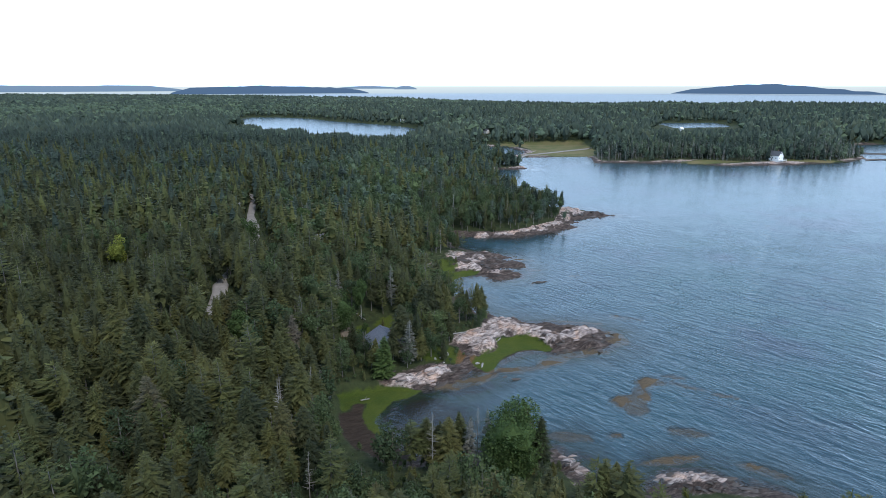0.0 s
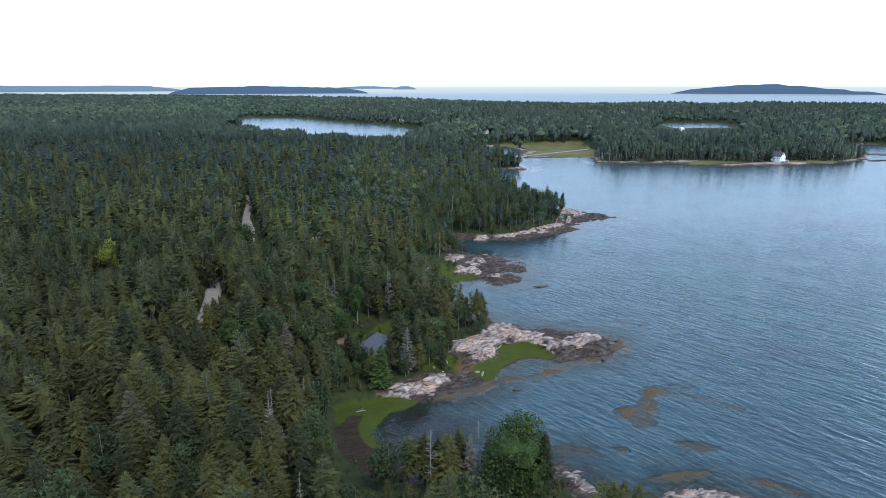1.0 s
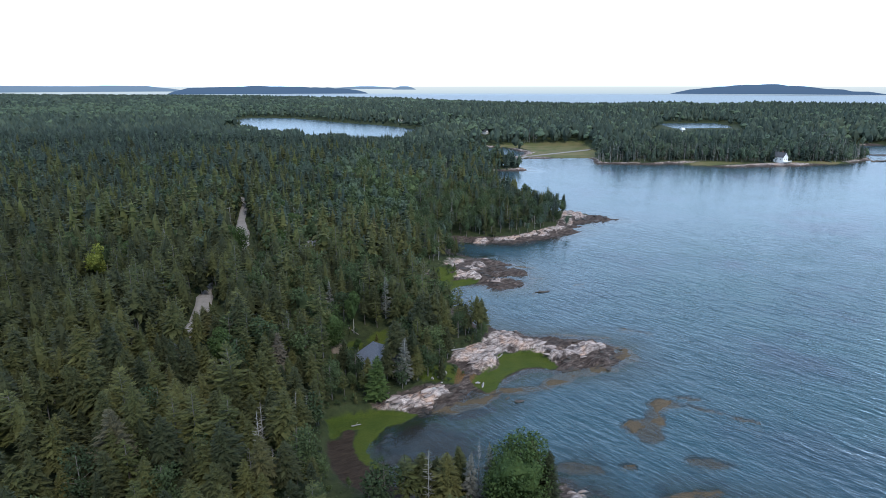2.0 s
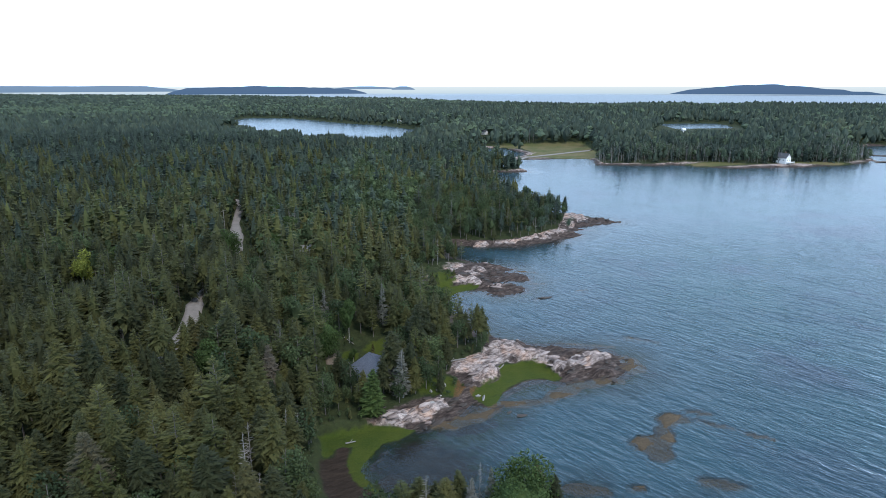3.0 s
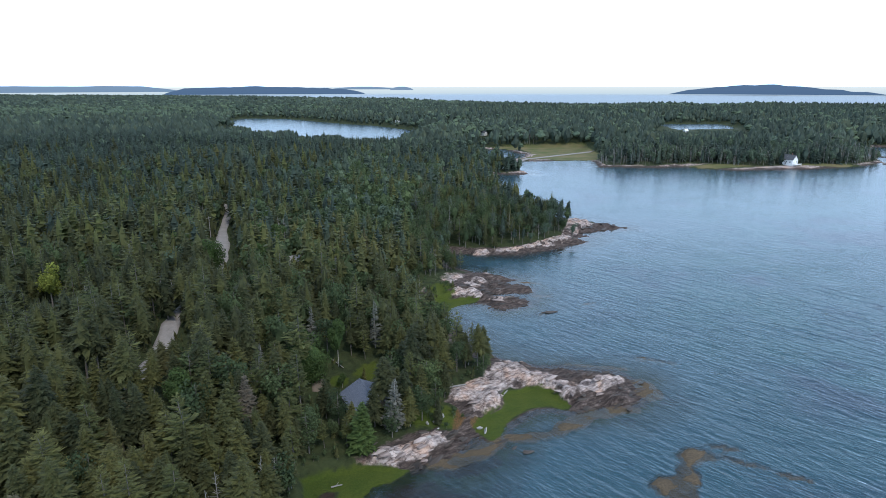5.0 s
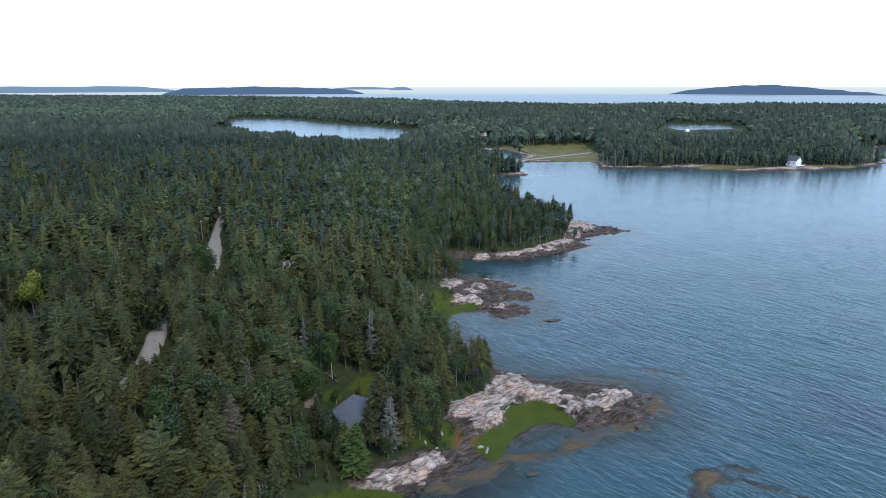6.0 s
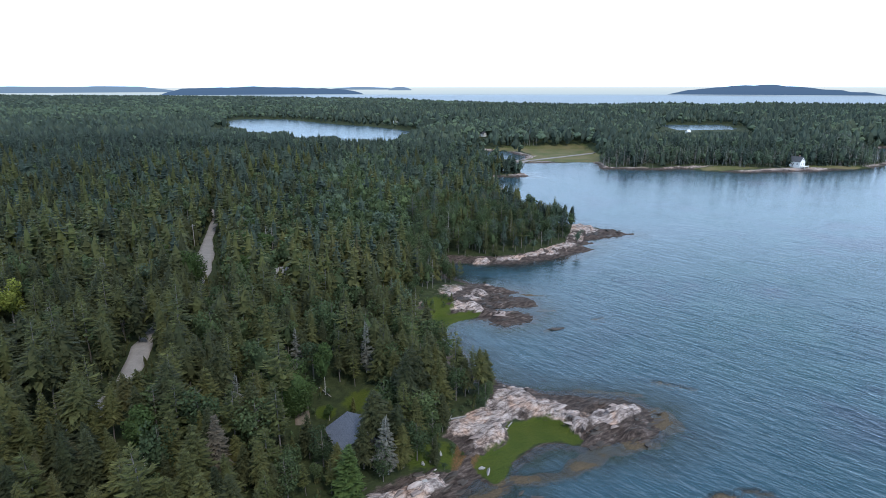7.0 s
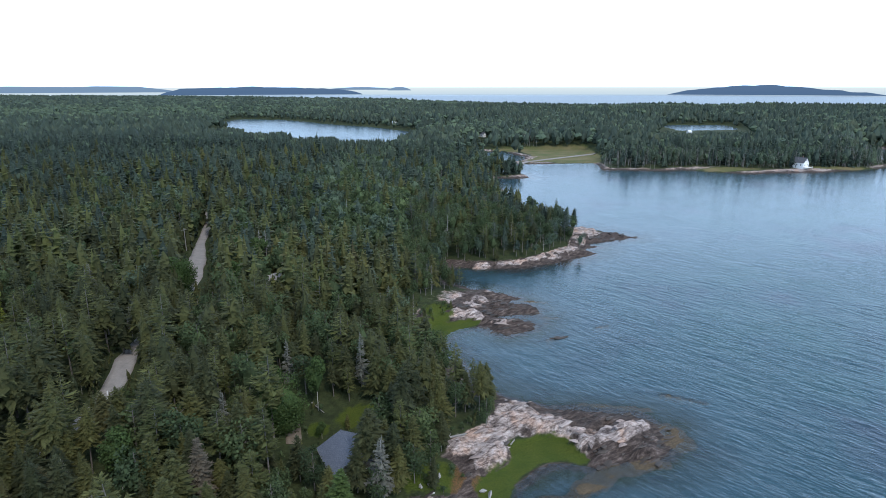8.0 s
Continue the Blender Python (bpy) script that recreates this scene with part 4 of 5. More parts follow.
S, K, Z = scatter(-330, 120, 62, 345, 3.9, 3.0)
SN, KN, ZN = S, K, Z
order = np.argsort(np.hypot((S[:, 0] + 12) * 0.75, S[:, 1] - 112))
near, rest = order[:250], order[250:]
close = (S[rest, 1] < 205) & (np.abs(S[rest, 0]) < 0.74 * (S[rest, 1] + 12)) | ((S[rest, 0] > -12) & (S[rest, 1] < 345))
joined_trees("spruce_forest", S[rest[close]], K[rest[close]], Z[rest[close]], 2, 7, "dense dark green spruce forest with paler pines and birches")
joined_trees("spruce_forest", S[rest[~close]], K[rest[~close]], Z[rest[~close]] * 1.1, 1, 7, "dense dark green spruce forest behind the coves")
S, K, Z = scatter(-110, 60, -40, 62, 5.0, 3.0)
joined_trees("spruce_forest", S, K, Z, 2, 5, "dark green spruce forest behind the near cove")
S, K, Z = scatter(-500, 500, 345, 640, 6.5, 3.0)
joined_trees("spruce_forest", S, K, Z * 1.25, 1, 6, "spruce forest round the inner bay, painted blue-green with haze")
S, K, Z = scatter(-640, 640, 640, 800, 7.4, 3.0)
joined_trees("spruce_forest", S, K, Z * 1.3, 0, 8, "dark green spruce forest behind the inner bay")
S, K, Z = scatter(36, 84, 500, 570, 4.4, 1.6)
joined_trees("spruce_forest", S, K, Z * 0.95, 1, 4, "spruces on a low point in the bay, painted blue-green with haze")
S, K, Z = scatter(100, 470, 530, 760, 4.3, 2.0)
some = (shore(S[:, 0], S[:, 1]) < 42) & (fbm(S[:, 0], S[:, 1], 40, 2) > -0.25)
joined_trees("dead_trees", S[some], np.full(some.sum(), "snag"), np.maximum(Z[some], 0.8) * 1.15, 1, 6, "bare grey trunks of dead spruces along the far shore")
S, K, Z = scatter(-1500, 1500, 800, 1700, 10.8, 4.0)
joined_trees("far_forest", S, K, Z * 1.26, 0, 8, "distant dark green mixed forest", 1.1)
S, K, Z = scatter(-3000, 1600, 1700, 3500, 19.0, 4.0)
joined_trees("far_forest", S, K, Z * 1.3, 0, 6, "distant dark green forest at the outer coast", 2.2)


def link(name, me, parent=None):
    ob = new(name, me)
    ob.parent = parent
    return ob


LABELS = {"spruce": "dark green spruce with drooping boughs in the forest", "pine": "tall pine with paler green layered boughs",
          "broadleaf": "leafy green broadleaf tree with grey bark", "snag": "dead grey conifer with bare broken branches",
          "cedar": "dense bright green conifer at the edge of the cove", "grey": "dying spruce with grey lichen-covered boughs", "maple": "large rounded leafy green tree by the cove", "lime": "yellow-green leafy tree standing among dark spruces", "birch": "slender birch with white trunk beside the yard"}
NAMES = {"spruce": "spruce_tree", "pine": "pine_tree", "broadleaf": "broadleaf_tree", "snag": "dead_tree", "cedar": "cedar_tree", "grey": "dying_spruce", "birch": "birch_tree", "maple": "broadleaf_tree", "lime": "broadleaf_tree"}
WHITE_BARK = plain("white_birch_bark", (0.46, 0.44, 0.40), 0.8, 2.0, 0.3, 0.3)
MAPLE = foliage("maple_leaves", [(0.0, (0.052, 0.086, 0.024)), (1.0, (0.060, 0.096, 0.028))], 0.25)
LIME = foliage("lime_leaves", [(0.0, (0.182, 0.202, 0.037)), (1.0, (0.196, 0.215, 0.040))], 0.3)
BIRCH_LEAVES = foliage("birch_leaves", [(0.0, (0.058, 0.094, 0.028)), (1.0, (0.068, 0.104, 0.032))], 0.3)
CEDAR = foliage("cedar_sprays", [(0.0, (0.064, 0.100, 0.028)), (1.0, (0.076, 0.114, 0.032))])
GREY_NEEDLES = foliage("lichen_grey_needles", [(0.0, (0.12, 0.125, 0.10)), (1.0, (0.17, 0.165, 0.14))])
tr = np.random.default_rng(5)
NEAR_MESHES = {}
for kind in KINDS:
    for k in range(5):
        trunk, crown = tree_parts(kind, tr, 3)
        NEAR_MESHES[kind, k] = (np_mesh("trunk", *trunk, [TRUNK_MATERIAL[kind]]), np_mesh("crown", *crown, [CROWN_MATERIAL[kind]]), float(crown[0][:, 2].max()))
for kind, bark, leaf, made in (
    ("cedar", BARK, CEDAR, lambda: boughs(tr, 11.0, 2.6, 0.02, 34, 11, 4, 0.25, 0.62, 0.05)),
    ("grey", DEADWOOD, GREY_NEEDLES, lambda: boughs(tr, 12.0, 2.2, 0.10, 24, 8, 5, 0.35, 0.8, 0.35)),
    ("maple", BARK, MAPLE, lambda: leaf_crown(tr, 16.0, 6.3, 0.05, 14000, 0.24, 22)),
    ("lime", BARK, LIME, lambda: leaf_crown(tr, 11.0, 2.9, 0.25, 1600, 0.26, 8)),
    ("birch", WHITE_BARK, BIRCH_LEAVES, lambda: leaf_crown(tr, 12.0, 2.6, 0.40, 1800, 0.24, 9)),
):
    h = {"cedar": 11.0, "grey": 12.0, "birch": 12.0, "maple": 16.0, "lime": 11.0}[kind]
    trunk = tube((0, 0, -0.5), (0.3, 0.1, h * (0.75 if kind == "birch" else 0.96)), 0.12 if kind == "birch" else 0.2, 0.03, 6)
    crown = made()
    if kind in ("maple", "lime", "birch"):
        crown = pile([crown, leafy_heart(tr, h * 0.92, {"maple": 7.4, "lime": 3.4, "birch": 2.6}[kind])])
    NEAR_MESHES[kind, 0] = (np_mesh("trunk", *trunk, [bark]), np_mesh("crown", *crown, [leaf]), h)


def tree(kind, k, m):
    base = new(NAMES[kind])
    trunk, crown, _ = NEAR_MESHES[kind, k]
    link("trunk", trunk, base)
    tagged(link("crown", crown, base), kind="stuff" if kind == "snag" else "")
    base.matrix_world = m
    return tagged(base, LABELS[kind], "tree", "forest trees")


for n, (x, y, tall, wide, kind) in enumerate(HEROES):
    k = n % 5 if kind in KINDS else 0
    sc = tall / NEAR_MESHES[kind, k][2]
    tree(kind, k, pose(x, y, float(relief(x, y)), 0, 0, 77 * n) @ Matrix.Diagonal((sc * wide, sc * wide, sc, 1)))
for n, i in enumerate(near):
    m = pose(*SN[i], tr.normal(0, 1.5), tr.normal(0, 1.5), tr.uniform(0, 360)) @ Matrix.Diagonal((ZN[i] * tr.uniform(0.85, 1.15),) * 2 + (ZN[i], 1))
    tree(str(KN[i]), n % 5, m)

# low bushes and saplings in the clearings and along the edges of the wood
r = np.random.default_rng(31)
bx, by = r.uniform(-110, 20, 14000), r.uniform(84, 300, 14000)
bd = shore(bx, by)
road_far = np.minimum(line_distance(bx, by, ROAD, False), line_distance(bx, by, DRIVE, False))
edge = (road_far > 2.7) & (road_far < 6) | (spread(bx, by, CLEAR) > 0.05) & (np.hypot(bx + 15.5, by - 143.5) > 6.8) & (road_far > 1.8) & (np.hypot(bx + 14, by - 160) > 4.5) | (bd > 2.5) & (bd < 24) & (by < 225)
some = edge & (np.hypot(bx + 4, by - 130) > 9) & (bd > 2.5) & (spread(bx, by, MUD) < 0.1) & (spread(bx, by, GRASS[:3]) < 0.3) & ((bx < 9) | (by < 100)) & (rocky(bx, by, bd) < 0.35)
bx, by = bx[some][:1000], by[some][:1000]
joined_trees("undergrowth", np.stack([bx, by, relief(bx, by)], 1), np.where(r.random(len(bx)) < 0.7, "broadleaf", "spruce"), r.uniform(0.08, 0.24, len(bx)), 1, 5, "low green bushes and saplings along the clearings")

# ---------------------------------------------------------------- roads
GRAVEL = plain("pale_gravel", (0.29, 0.265, 0.245), 0.95, 0.35, 0.22, 0.5)


def strip(name, pts, width, lift, mat, label, step=2.0):
    """A road laid along a line on the ground, with a slight crown and a thickness."""
    fine = []
    for (ax, ay), (bx, by) in zip(pts, pts[1:]):
        n = max(1, int(math.hypot(bx - ax, by - ay) / step))
        fine += [(ax + (bx - ax) * i / n, ay + (by - ay) * i / n) for i in range(n)]
    p = np.array(fine + [pts[-1]], float)
    for _ in range(6):
        p[1:-1] = (p[:-2] + p[1:-1] * 2 + p[2:]) / 4
    d = np.gradient(p, axis=0)
    d /= np.linalg.norm(d, axis=1)[:, None]
    side = np.stack([d[:, 1], -d[:, 0]], 1)
    across = np.array([-0.5, -0.49, -0.25, 0, 0.25, 0.49, 0.5])
    w = width * (1 + 0.25 * fbm(p[:, 0], p[:, 1], 12, 2)) + 1.6 * np.exp(-(((p[:, 1] - 247) / 9) ** 2)) * (width > 4)
    if width > 4:
        w = w * np.interp(p[:, 1], [172, 178, 226, 234, 262, 290], [1, 0.45, 0.45, 1, 0.95, 0.75])
    ragged = 1 + 0.16 * np.stack([fbm(p[:, 0] * 3 + 40 * k, p[:, 1] * 3, 8, 3) for k in range(7)], 1)
    xy = p[:, None] + side[:, None] * (across * ragged * w[:, None])[..., None]
    z = relief(xy[..., 0], xy[..., 1])
    z = np.maximum(z, relief(p[:, 0], p[:, 1])[:, None]) + lift + np.array([-0.5, 0, 0.04, 0.06, 0.04, 0, -0.5])
    v = np.concatenate([xy, z[..., None]], -1).reshape(-1, 3)
    i = np.arange(len(v)).reshape(len(p), 7)
    f = np.stack([i[:-1, :-1], i[:-1, 1:], i[1:, 1:], i[1:, :-1]], -1).reshape(-1, 4)
    return tagged(new(name, np_mesh(name, v, f, [mat], smooth=True)), label, "road", kind="structure")


strip("road", ROAD, 4.3, 0.12, GRAVEL, "pale grey gravel road through the forest")
DIRT = plain("brown_dirt", (0.17, 0.135, 0.10), 0.95, 0.5, 0.35, 0.4)
strip("driveway", DRIVE, 3.0, 0.08, DIRT, "narrow gravel drive to the cottage")
strip("causeway", [(74, 592), (95, 612), (130, 640), (165, 668)], 3.9, 0.7, GRAVEL, "pale gravel causeway beside the salt meadow", 6.0)


# ---------------------------------------------------------------- buildings
def part(name, bm, mat, parent, label=""):
    me = bpy.data.meshes.new(name)
    bm.to_mesh(me)
    bm.free()
    me.materials.append(mat)
    ob = new(name, me)
    ob.parent = parent
    return tagged(ob, label)


def block(cx, cy, cz, sx, sy, sz, bevel=0.0, bm=None):
    """A box by its centre and sizes, its edges taken off."""
    bm = bm or bmesh.new()
    made = bmesh.ops.create_cube(bm, size=1.0, matrix=Matrix.Translation((cx, cy, cz)) @ Matrix.Diagonal((sx, sy, sz, 1)))
    if bevel:
        edges = {e for v in made["verts"] for e in v.link_edges}
        bmesh.ops.bevel(bm, geom=list(edges), offset=bevel, segments=1, affect="EDGES")
    return bm


def solid(outline, depth, bm=None):
    """A flat outline (3D points in order) thickened by depth along its normal."""
    bm = bm or bmesh.new()
    face = bm.faces.new([bm.verts.new(p) for p in outline])
    bm.normal_update()
    top = bmesh.ops.extrude_face_region(bm, geom=[face])
    push = face.normal * -depth
    bmesh.ops.translate(bm, verts=[g for g in top["geom"] if isinstance(g, bmesh.types.BMVert)], vec=push)
    bmesh.ops.recalc_face_normals(bm, faces=bm.faces)
    return bm


GLASS = plain("dark_window_glass", (0.03, 0.035, 0.04), 0.08, 1.0, 0.2, 0.02)
WHITE = plain("white_clapboard_paint", (0.78, 0.78, 0.76), 0.6, 1.5, 0.06, 0.15)
CEDAR_WALL = plain("weathered_shingle_wall", (0.21, 0.185, 0.16), 0.85, 1.2, 0.3, 0.4)
TIMBER = plain("grey_deck_timber", (0.27, 0.26, 0.25), 0.85, 1.5, 0.25, 0.3)
BRICK = plain("chimney_brick", (0.30, 0.16, 0.12), 0.9, 4.0, 0.3, 0.5)


def slate_material():
    m, nt, b = material("blue_grey_roof_shingles", 0.75)
    tc = nt.nodes.new("ShaderNodeTexCoord")
    tiles = node(nt, "ShaderNodeTexBrick", Scale=1.0, Mortar_Size=0.012, Brick_Width=0.3, Row_Height=0.14)
    tiles.inputs["Color1"].default_value, tiles.inputs["Color2"].default_value = (0.115, 0.130, 0.165, 1), (0.155, 0.170, 0.205, 1)
    tiles.inputs["Mortar"].default_value = (0.06, 0.065, 0.08, 1)
    nt.links.new(tc.outputs["Object"], tiles.inputs["Vector"])
    c = mix(nt, 0.6, tiles.outputs["Color"], ramp(nt, noise_tex(nt, 0.8, 4), [(0.3, (0.7, 0.7, 0.72)), (0.7, (1, 1, 1))]), "MULTIPLY")
    nt.links.new(c, b.inputs["Base Color"])
    return m


ROOF = slate_material()
DARK_ROOF = plain("dark_grey_roof", (0.085, 0.088, 0.095), 0.85, 1.0, 0.25, 0.3)


def gable_house(x, y, z, turn, length, width, eave, ridge, wall, roof, label, windows=3, chimney=True, dormer=False, deck=False, door=True):
    """A house with a gable roof; the ridge runs along its own x axis."""
    house = new("house")
    L, W = length / 2, width / 2
    for sx in (-L, L):
        part("gable_wall", solid([(sx, -W, -1.0), (sx, W, -1.0), (sx, W, eave), (sx, 0, ridge - 0.12), (sx, -W, eave)], 0.18 if sx < 0 else -0.18), wall, house)
    for sy in (-1, 1):
        part("side_wall", block(0, sy * (W - 0.09), eave / 2 - 0.5, length - 0.4, 0.18, eave + 1.0), wall, house)
        over, lip = 0.35, 0.4
        drop = (ridge - eave) / W * lip
        a = [(-L - over, 0, ridge), (L + over, 0, ridge), (L + over, sy * (W + lip), eave - drop), (-L - over, sy * (W + lip), eave - drop)]
        slope = part("roof", solid(a if sy < 0 else a[::-1], 0.14), roof, house)
        part("gutter_board", block(0, sy * (W + lip + 0.03), eave - drop - 0.08, length + 2 * over, 0.05, 0.2, 0.01), wall, slope)
        for k in range(windows):
            wx = -L + length * (k + 0.7) / (windows + 0.4)
            frame_ob = part("window_frame", block(wx, sy * (W + 0.02), eave * 0.55, 1.05, 0.10, 1.35, 0.02), WHITE, house)
            part("pane", block(wx, sy * (W + 0.06), eave * 0.55, 0.85, 0.06, 1.15), GLASS, frame_ob)
    part("ridge_cap", block(0, 0, ridge + 0.02, length + 0.7, 0.28, 0.07, 0.02), roof, house)
    for sx in (-1, 1):
        for wy, wz in ((-W * 0.45, eave * 0.55), (W * 0.45, eave * 0.55), (0, (eave + ridge) / 2)):
            frame_ob = part("window_frame", block(sx * (L + 0.02), wy, wz, 0.10, 0.95, 1.2, 0.02), WHITE, house)
            part("pane", block(sx * (L + 0.06), wy, wz, 0.06, 0.75, 1.0), GLASS, frame_ob)
    if door:
        leaf = part("door", block(-L * 0.15, -W - 0.03, 1.05, 0.95, 0.08, 2.05, 0.01), TIMBER, house)
        part("door_handle", block(-L * 0.15 + 0.38, -W - 0.10, 1.0, 0.04, 0.08, 0.12, 0.01), GLASS, leaf)
    if chimney:
        stack = part("chimney", block(L * 0.3, W * 0.25, ridge, 0.6, 0.6, 2.0, 0.03), BRICK, house)
        part("chimney_cap", block(L * 0.3, W * 0.25, ridge + 1.04, 0.75, 0.75, 0.1, 0.02), TIMBER, stack)
    if dormer:
        wide = length * 0.5
        shed = part("dormer", block(L * 0.35, W * 0.45, (eave + ridge) / 2 + 0.15, wide, W * 0.75, 1.3), wall, house)
        part("dormer_roof", solid([(L * 0.35 - wide / 2 - 0.2, 0.02, ridge - 0.05), (L * 0.35 + wide / 2 + 0.2, 0.02, ridge - 0.05), (L * 0.35 + wide / 2 + 0.2, W * 0.95, eave + 0.75), (L * 0.35 - wide / 2 - 0.2, W * 0.95, eave + 0.75)][::-1], 0.12), roof, shed)
        part("porch_roof", solid([(-L * 0.2, W + 0.3, eave - 0.15), (L * 0.9, W + 0.3, eave - 0.15), (L * 0.9, W + 2.4, eave - 0.7), (-L * 0.2, W + 2.4, eave - 0.7)][::-1], 0.1), roof, house)
        for px in (-L * 0.15, L * 0.35, L * 0.85):
            part("porch_post", block(px, W + 2.25, (eave - 0.75) / 2 - 0.5, 0.14, 0.14, eave + 0.2, 0.01), WHITE, house)
    if deck:
        floor_ob = part("deck", block(L + 2.0, 0, 0.75, 4.0, width * 0.9, 0.14, 0.02), WHITE, house)
        for px in (L + 0.4, L + 3.8):
            for py in (-W * 0.8, W * 0.8):
                part("deck_post", block(px, py, 0.3, 0.16, 0.16, 2.8), WHITE, floor_ob)
        for py in (-W * 0.85, W * 0.85):
            part("deck_rail", block(L + 2.0, py, 1.65, 4.0, 0.07, 0.09), WHITE, floor_ob)
    house.matrix_world = pose(x, y, z, 0, 0, turn)
    return tagged(house, label, "house")


gable_house(-15.6, 143.4, 3.0, -64, 8.8, 8.6, 2.75, 5.0, CEDAR_WALL, ROOF, "small shingled cottage with blue-grey roof among spruces", dormer=True)
gable_house(308, 550, float(relief(308, 550)) + 0.3, -61, 11, 7.6, 4.6, 8.6, WHITE, DARK_ROOF, "white clapboard house with dark roof and deck by the shore", deck=True)
gable_house(-74, 1092, float(relief(-74, 1092)) + 0.5, -50, 6, 4.5, 5.5, 8.0, WHITE, WHITE, "white house on the wooded far shore", 2, False)
gable_house(56, 795, float(relief(56, 795)), -40, 8, 6, 3.2, 5.6, WHITE, DARK_ROOF, "small white house at the edge of the woods", 2, False)
gable_house(331, 835, float(relief(331, 835)) + 0.5, 20, 5, 4, 3.2, 5.4, WHITE, WHITE, "small white house among the trees before the pond", 2, False)
gable_house(-50, 225, float(relief(-50, 225)) + 0.2, 30, 5.0, 4.0, 2.2, 3.5, CEDAR_WALL, TIMBER, "small grey cabin among the trees", 1, False)


# ---------------------------------------------------------------- rocks
def granite(name, stops, rough):
    m, nt, b = material(name, rough)
    info = nt.nodes.new("ShaderNodeObjectInfo")
    grain, vein = noise_tex(nt, 5.0, 6, 0.7), noise_tex(nt, 0.9, 5, 0.6, (0.4, 2.0, 1.0), -25)
    c = ramp(nt, calc(nt, "ADD", calc(nt, "MULTIPLY", vein, 0.6), calc(nt, "MULTIPLY", info.outputs["Random"], 0.32)), stops)
    c = mix(nt, 0.5, c, ramp(nt, grain, [(0.3, (0.55, 0.52, 0.52)), (0.65, (1, 1, 1))]), "MULTIPLY")
    nt.links.new(c, b.inputs["Base Color"])
    bump(nt, b, grain, 0.6, 0.06)
    return m


PINK = granite("pink_granite", [(0.28, (0.10, 0.078, 0.068)), (0.42, (0.27, 0.21, 0.185)), (0.55, (0.44, 0.355, 0.315)), (0.78, (0.58, 0.50, 0.455))], 0.85)
WET = granite("weed_dark_rock", [(0.25, (0.022, 0.017, 0.014)), (0.5, (0.060, 0.045, 0.034)), (0.75, (0.12, 0.095, 0.078))], 0.6)
rr = np.random.default_rng(21)


def stone_mesh(mat, squash):
    bm = bmesh.new()
    for p in rr.normal(size=(13, 3)):
        p = p / np.linalg.norm(p) ** 0.7 * np.array([0.55, 0.42, squash])
        bm.verts.new(p)
    hull = bmesh.ops.convex_hull(bm, input=bm.verts)
    bmesh.ops.delete(bm, geom=[v for v in bm.verts if not v.link_faces], context="VERTS")
    bmesh.ops.recalc_face_normals(bm, faces=bm.faces)
    me = bpy.data.meshes.new("rock")
    bm.to_mesh(me)
    bm.free()
    me.materials.append(mat)
    return me


PALE_STONES = [stone_mesh(PINK, 0.28) for _ in range(9)]
DARK_STONES = [stone_mesh(WET, 0.22) for _ in range(6)]
ground_ob = bpy.data.objects["ground"]
SHORES = [(28, 159, 24, 11, 4, 130, 1.25), (7, 151, 12, 9, 20, 60, 1.3), (-5, 131.5, 11, 5, 28, 110, 1.5), (26, 97, 4, 7, 0, 60, 1.3), (48, 91.5, 10, 5, 0, 110, 1.4), (20, 222, 14, 13, 0, 170, 1.7), (58, 284, 45, 6, 24, 45, 2.4), (84, 322, 15, 9, 40, 45, 2.6), (39, 151, 11, 6, 15, 80, 1.5), (4, 131, 12, 3, 20, 30, 1.4)]
for cx, cy, rx, ry, turn, count, big in SHORES:
    c, q = math.cos(radians(turn)), math.sin(radians(turn))
    for _ in range(count):
        a, r0 = rr.uniform(0, 6.283), math.sqrt(rr.random())
        u, v = rx * r0 * math.cos(a), ry * r0 * math.sin(a)
        x, y = cx + u * c - v * q, cy + u * q + v * c
        d = float(shore(x, y))
        z = float(relief(x, y))
        size = big * (0.25 + 0.95 * rr.random() ** 2.2)
        if d < -1.5 or d > 14 or float(spread(x, y, GRASS)) > 0.25 or float(spread(x, y, MUD)) > 0.2:
            continue
        if any(math.hypot(x - hero[0], y - hero[1]) < 2.2 for hero in HEROES):
            continue
        dark = float(spread(x, y, PALE)) < 0.2 + 0.4 * rr.random()
        ob = new("rock", (DARK_STONES if dark else PALE_STONES)[rr.integers(0, 6)])
        ob.parent = ground_ob
        ob.matrix_world = pose(x, y, max(z, -0.1) + 0.01 * size, rr.normal(0, 4), rr.normal(0, 4), turn + rr.normal(12, 16)) @ Matrix.Diagonal((size * rr.uniform(1.2, 2.6), size * 0.85, size * rr.uniform(0.5, 1.05), 1))

BOULDER = granite("white_boulder", [(0.3, (0.32, 0.30, 0.28)), (0.7, (0.52, 0.50, 0.47))], 0.85)
for x, y, size in ((0.8, 141.8, 0.9), (-1.0, 139.4, 0.8), (-2.5, 138.6, 0.9), (-0.5, 137.6, 0.6), (8.6, 139.8, 1.0), (9.7, 138.8, 1.2), (-18.4, 151.9, 0.9), (-2.2, 133.5, 0.9)):
    me = stone_mesh(BOULDER, 0.34)
    ob = tagged(new("boulder", me), "pale white boulder lying on the shore turf", "boulder", "white boulders")
    ob.matrix_world = pose(x, y, float(relief(x, y)) + 0.18 * size, rr.normal(0, 10), rr.normal(0, 10), rr.uniform(0, 360)) @ Matrix.Diagonal((size * 1.3, size * 0.9, size, 1))

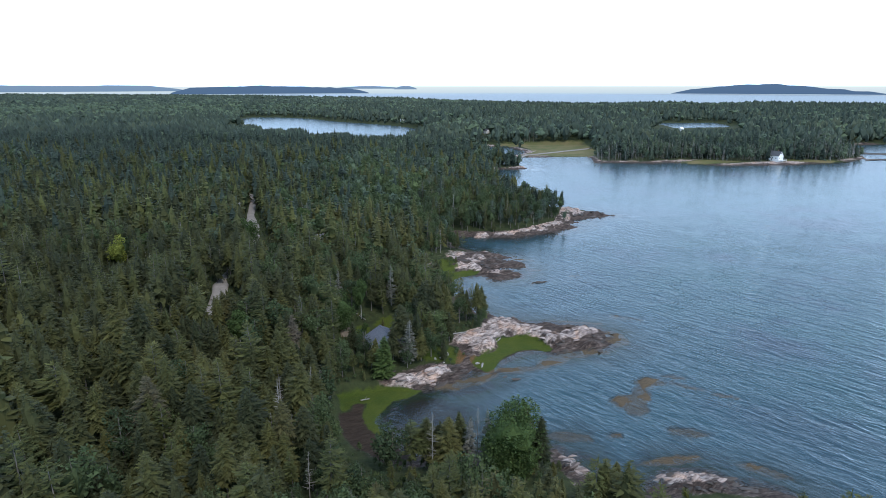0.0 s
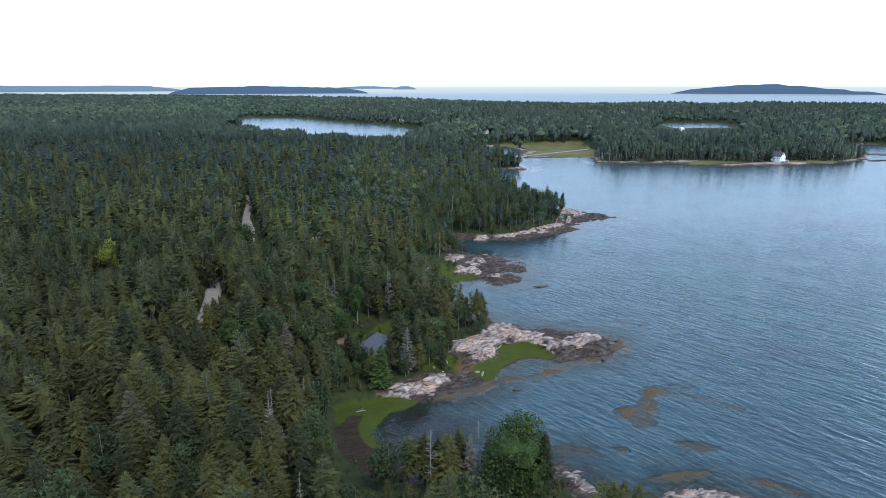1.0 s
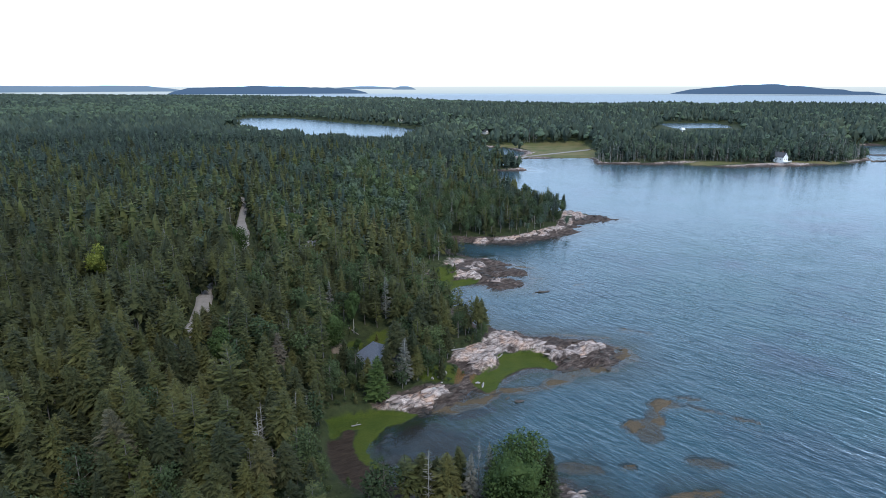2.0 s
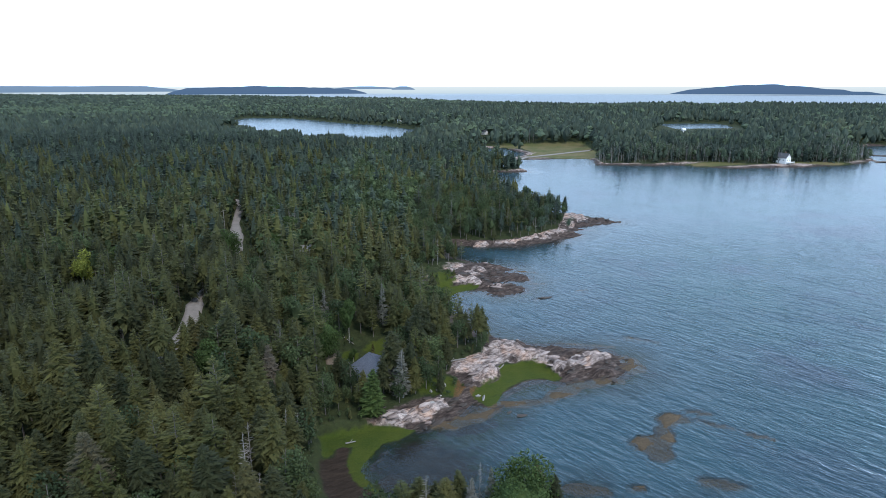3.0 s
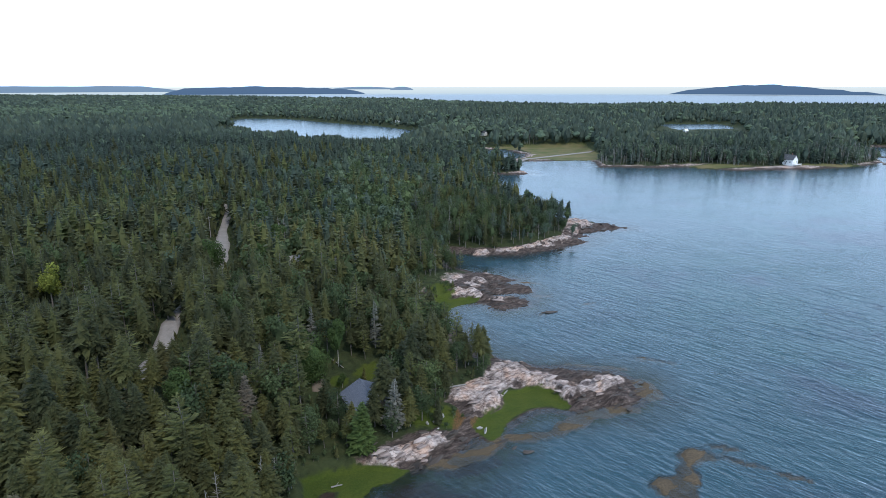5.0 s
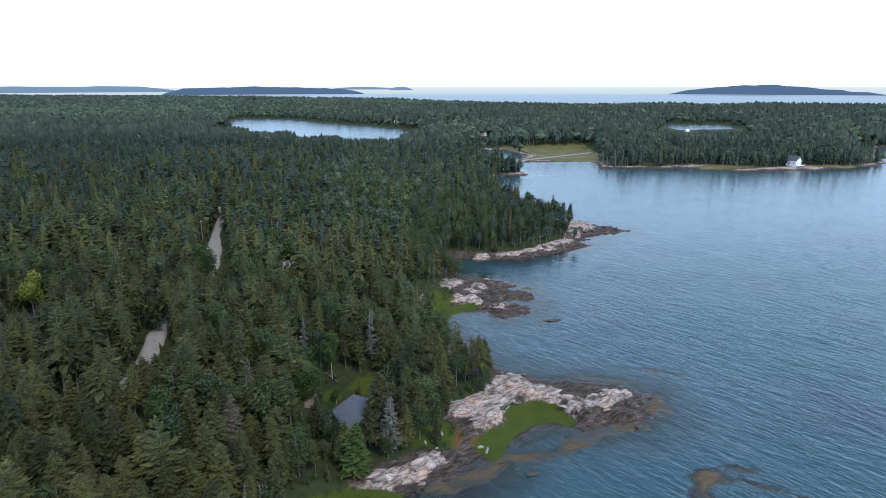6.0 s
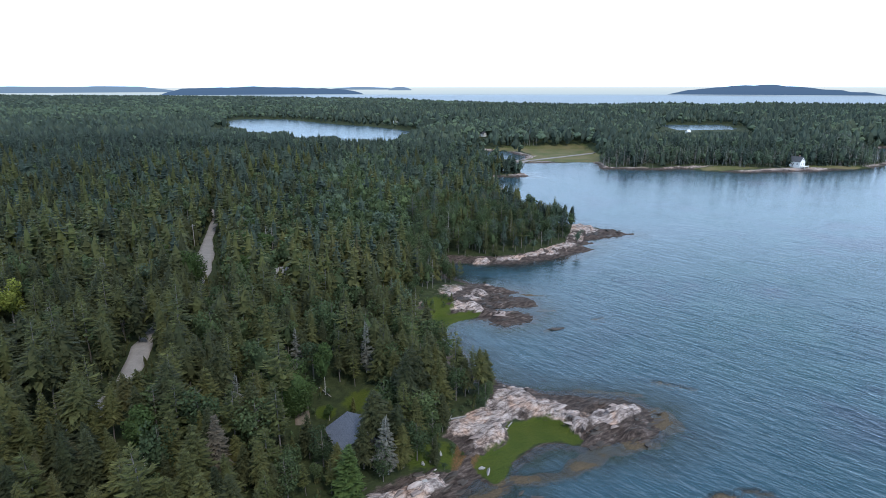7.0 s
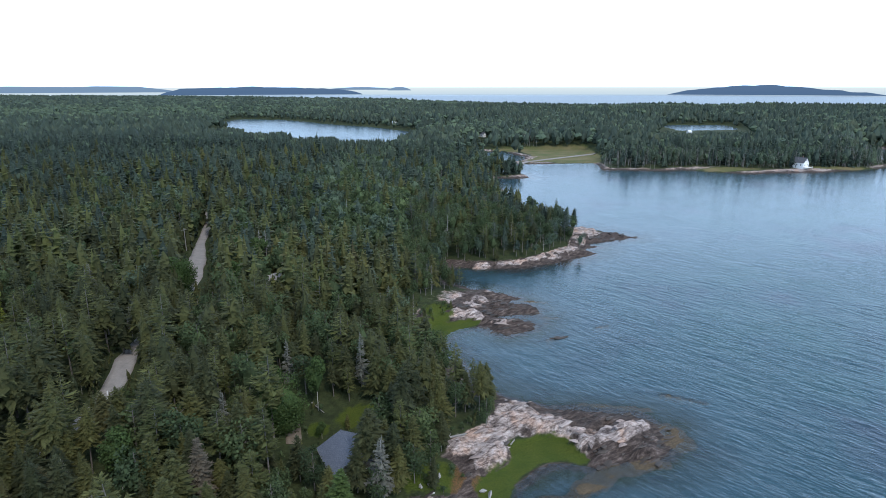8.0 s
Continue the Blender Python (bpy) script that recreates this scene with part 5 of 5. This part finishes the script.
# ---------------------------------------------------------------- driftwood, pole, cars
for x0, y0, x1, y1, thick in ((0.2, 150.6, 6.2, 152.8, 0.24), (-1.5, 152.2, 1.0, 151.2, 0.2), (1.2, 149.4, 2.2, 152.4, 0.14), (15.0, 153.2, 21.5, 163.0, 0.16), (-19.5, 120.5, -17.5, 121.0, 0.16), (-26, 161.5, -23, 159, 0.14)):
    z0, z1 = float(relief(x0, y0)) + thick + 0.1, float(relief(x1, y1)) + thick + 0.35
    v, f = pile([tube((x0, y0, z0), (x1, y1, z1), thick, thick * 0.6, 8), tube((x0 * 0.6 + x1 * 0.4, y0 * 0.6 + y1 * 0.4, z0), (x0 * 0.6 + x1 * 0.4 + 0.5, y0 * 0.6 + y1 * 0.4 + 0.6, z0 + 0.5), thick * 0.4, thick * 0.2, 5)])
    tagged(new("driftwood_log", np_mesh("driftwood_log", v, f, [DEADWOOD])), "bleached grey driftwood log lying on the rocks", "log", "driftwood logs")


def utility_pole(x, y, tall, turn):
    pole = new("utility_pole")
    for name, shape in (("post", tube((0, 0, -0.5), (0, 0, tall), 0.16, 0.11, 8)), ("crossarm", tube((-1.1, 0, tall - 0.6), (1.1, 0, tall - 0.6), 0.07, 0.07, 6))):
        link(name, np_mesh(name, *shape, [DEADWOOD]), pole)
    for k in (-0.95, 0.0, 0.95):
        link("insulator", np_mesh("insulator", *tube((k, 0, tall - 0.55), (k, 0, tall - 0.32), 0.05, 0.03, 6), [GLASS]), pole)
    pole.matrix_world = pose(x, y, float(relief(x, y)), 0, 0, turn)
    tagged(pole, "grey wooden utility pole beside the gravel road", "pole", "utility poles")


utility_pole(-92.0, 260.6, 9.0, 60)
utility_pole(-104.0, 290.0, 9.0, 60)


tagged(new("road_marker", np_mesh("road_marker", *tube((-65.4, 156.5, float(relief(-65.4, 156.5)) - 0.2), (-65.4, 156.5, float(relief(-65.4, 156.5)) + 1.3), 0.12, 0.1, 8), [WHITE])), "short white post beside the gravel road", "post")
for x, y, size, turn in ((35.2, 206.6, 2.6, 8), (37.0, 206.9, 1.6, 20), (33.6, 206.4, 1.3, 0), (17.5, 131.8, 1.8, 10), (15.2, 133.2, 1.1, 40), (412, 571, 11, 5), (424, 572, 9, -8), (437, 574, 8, 0), (440, 624, 10, 20), (451, 615, 12, -20), (463, 608, 10, -15)):
    ob = new("rock", DARK_STONES[int(x) % 6])
    ob.parent = ground_ob
    ob.matrix_world = pose(x, y, 0.05, 0, 0, turn) @ Matrix.Diagonal((size * 1.6, size * 0.8, size * 0.6, 1))
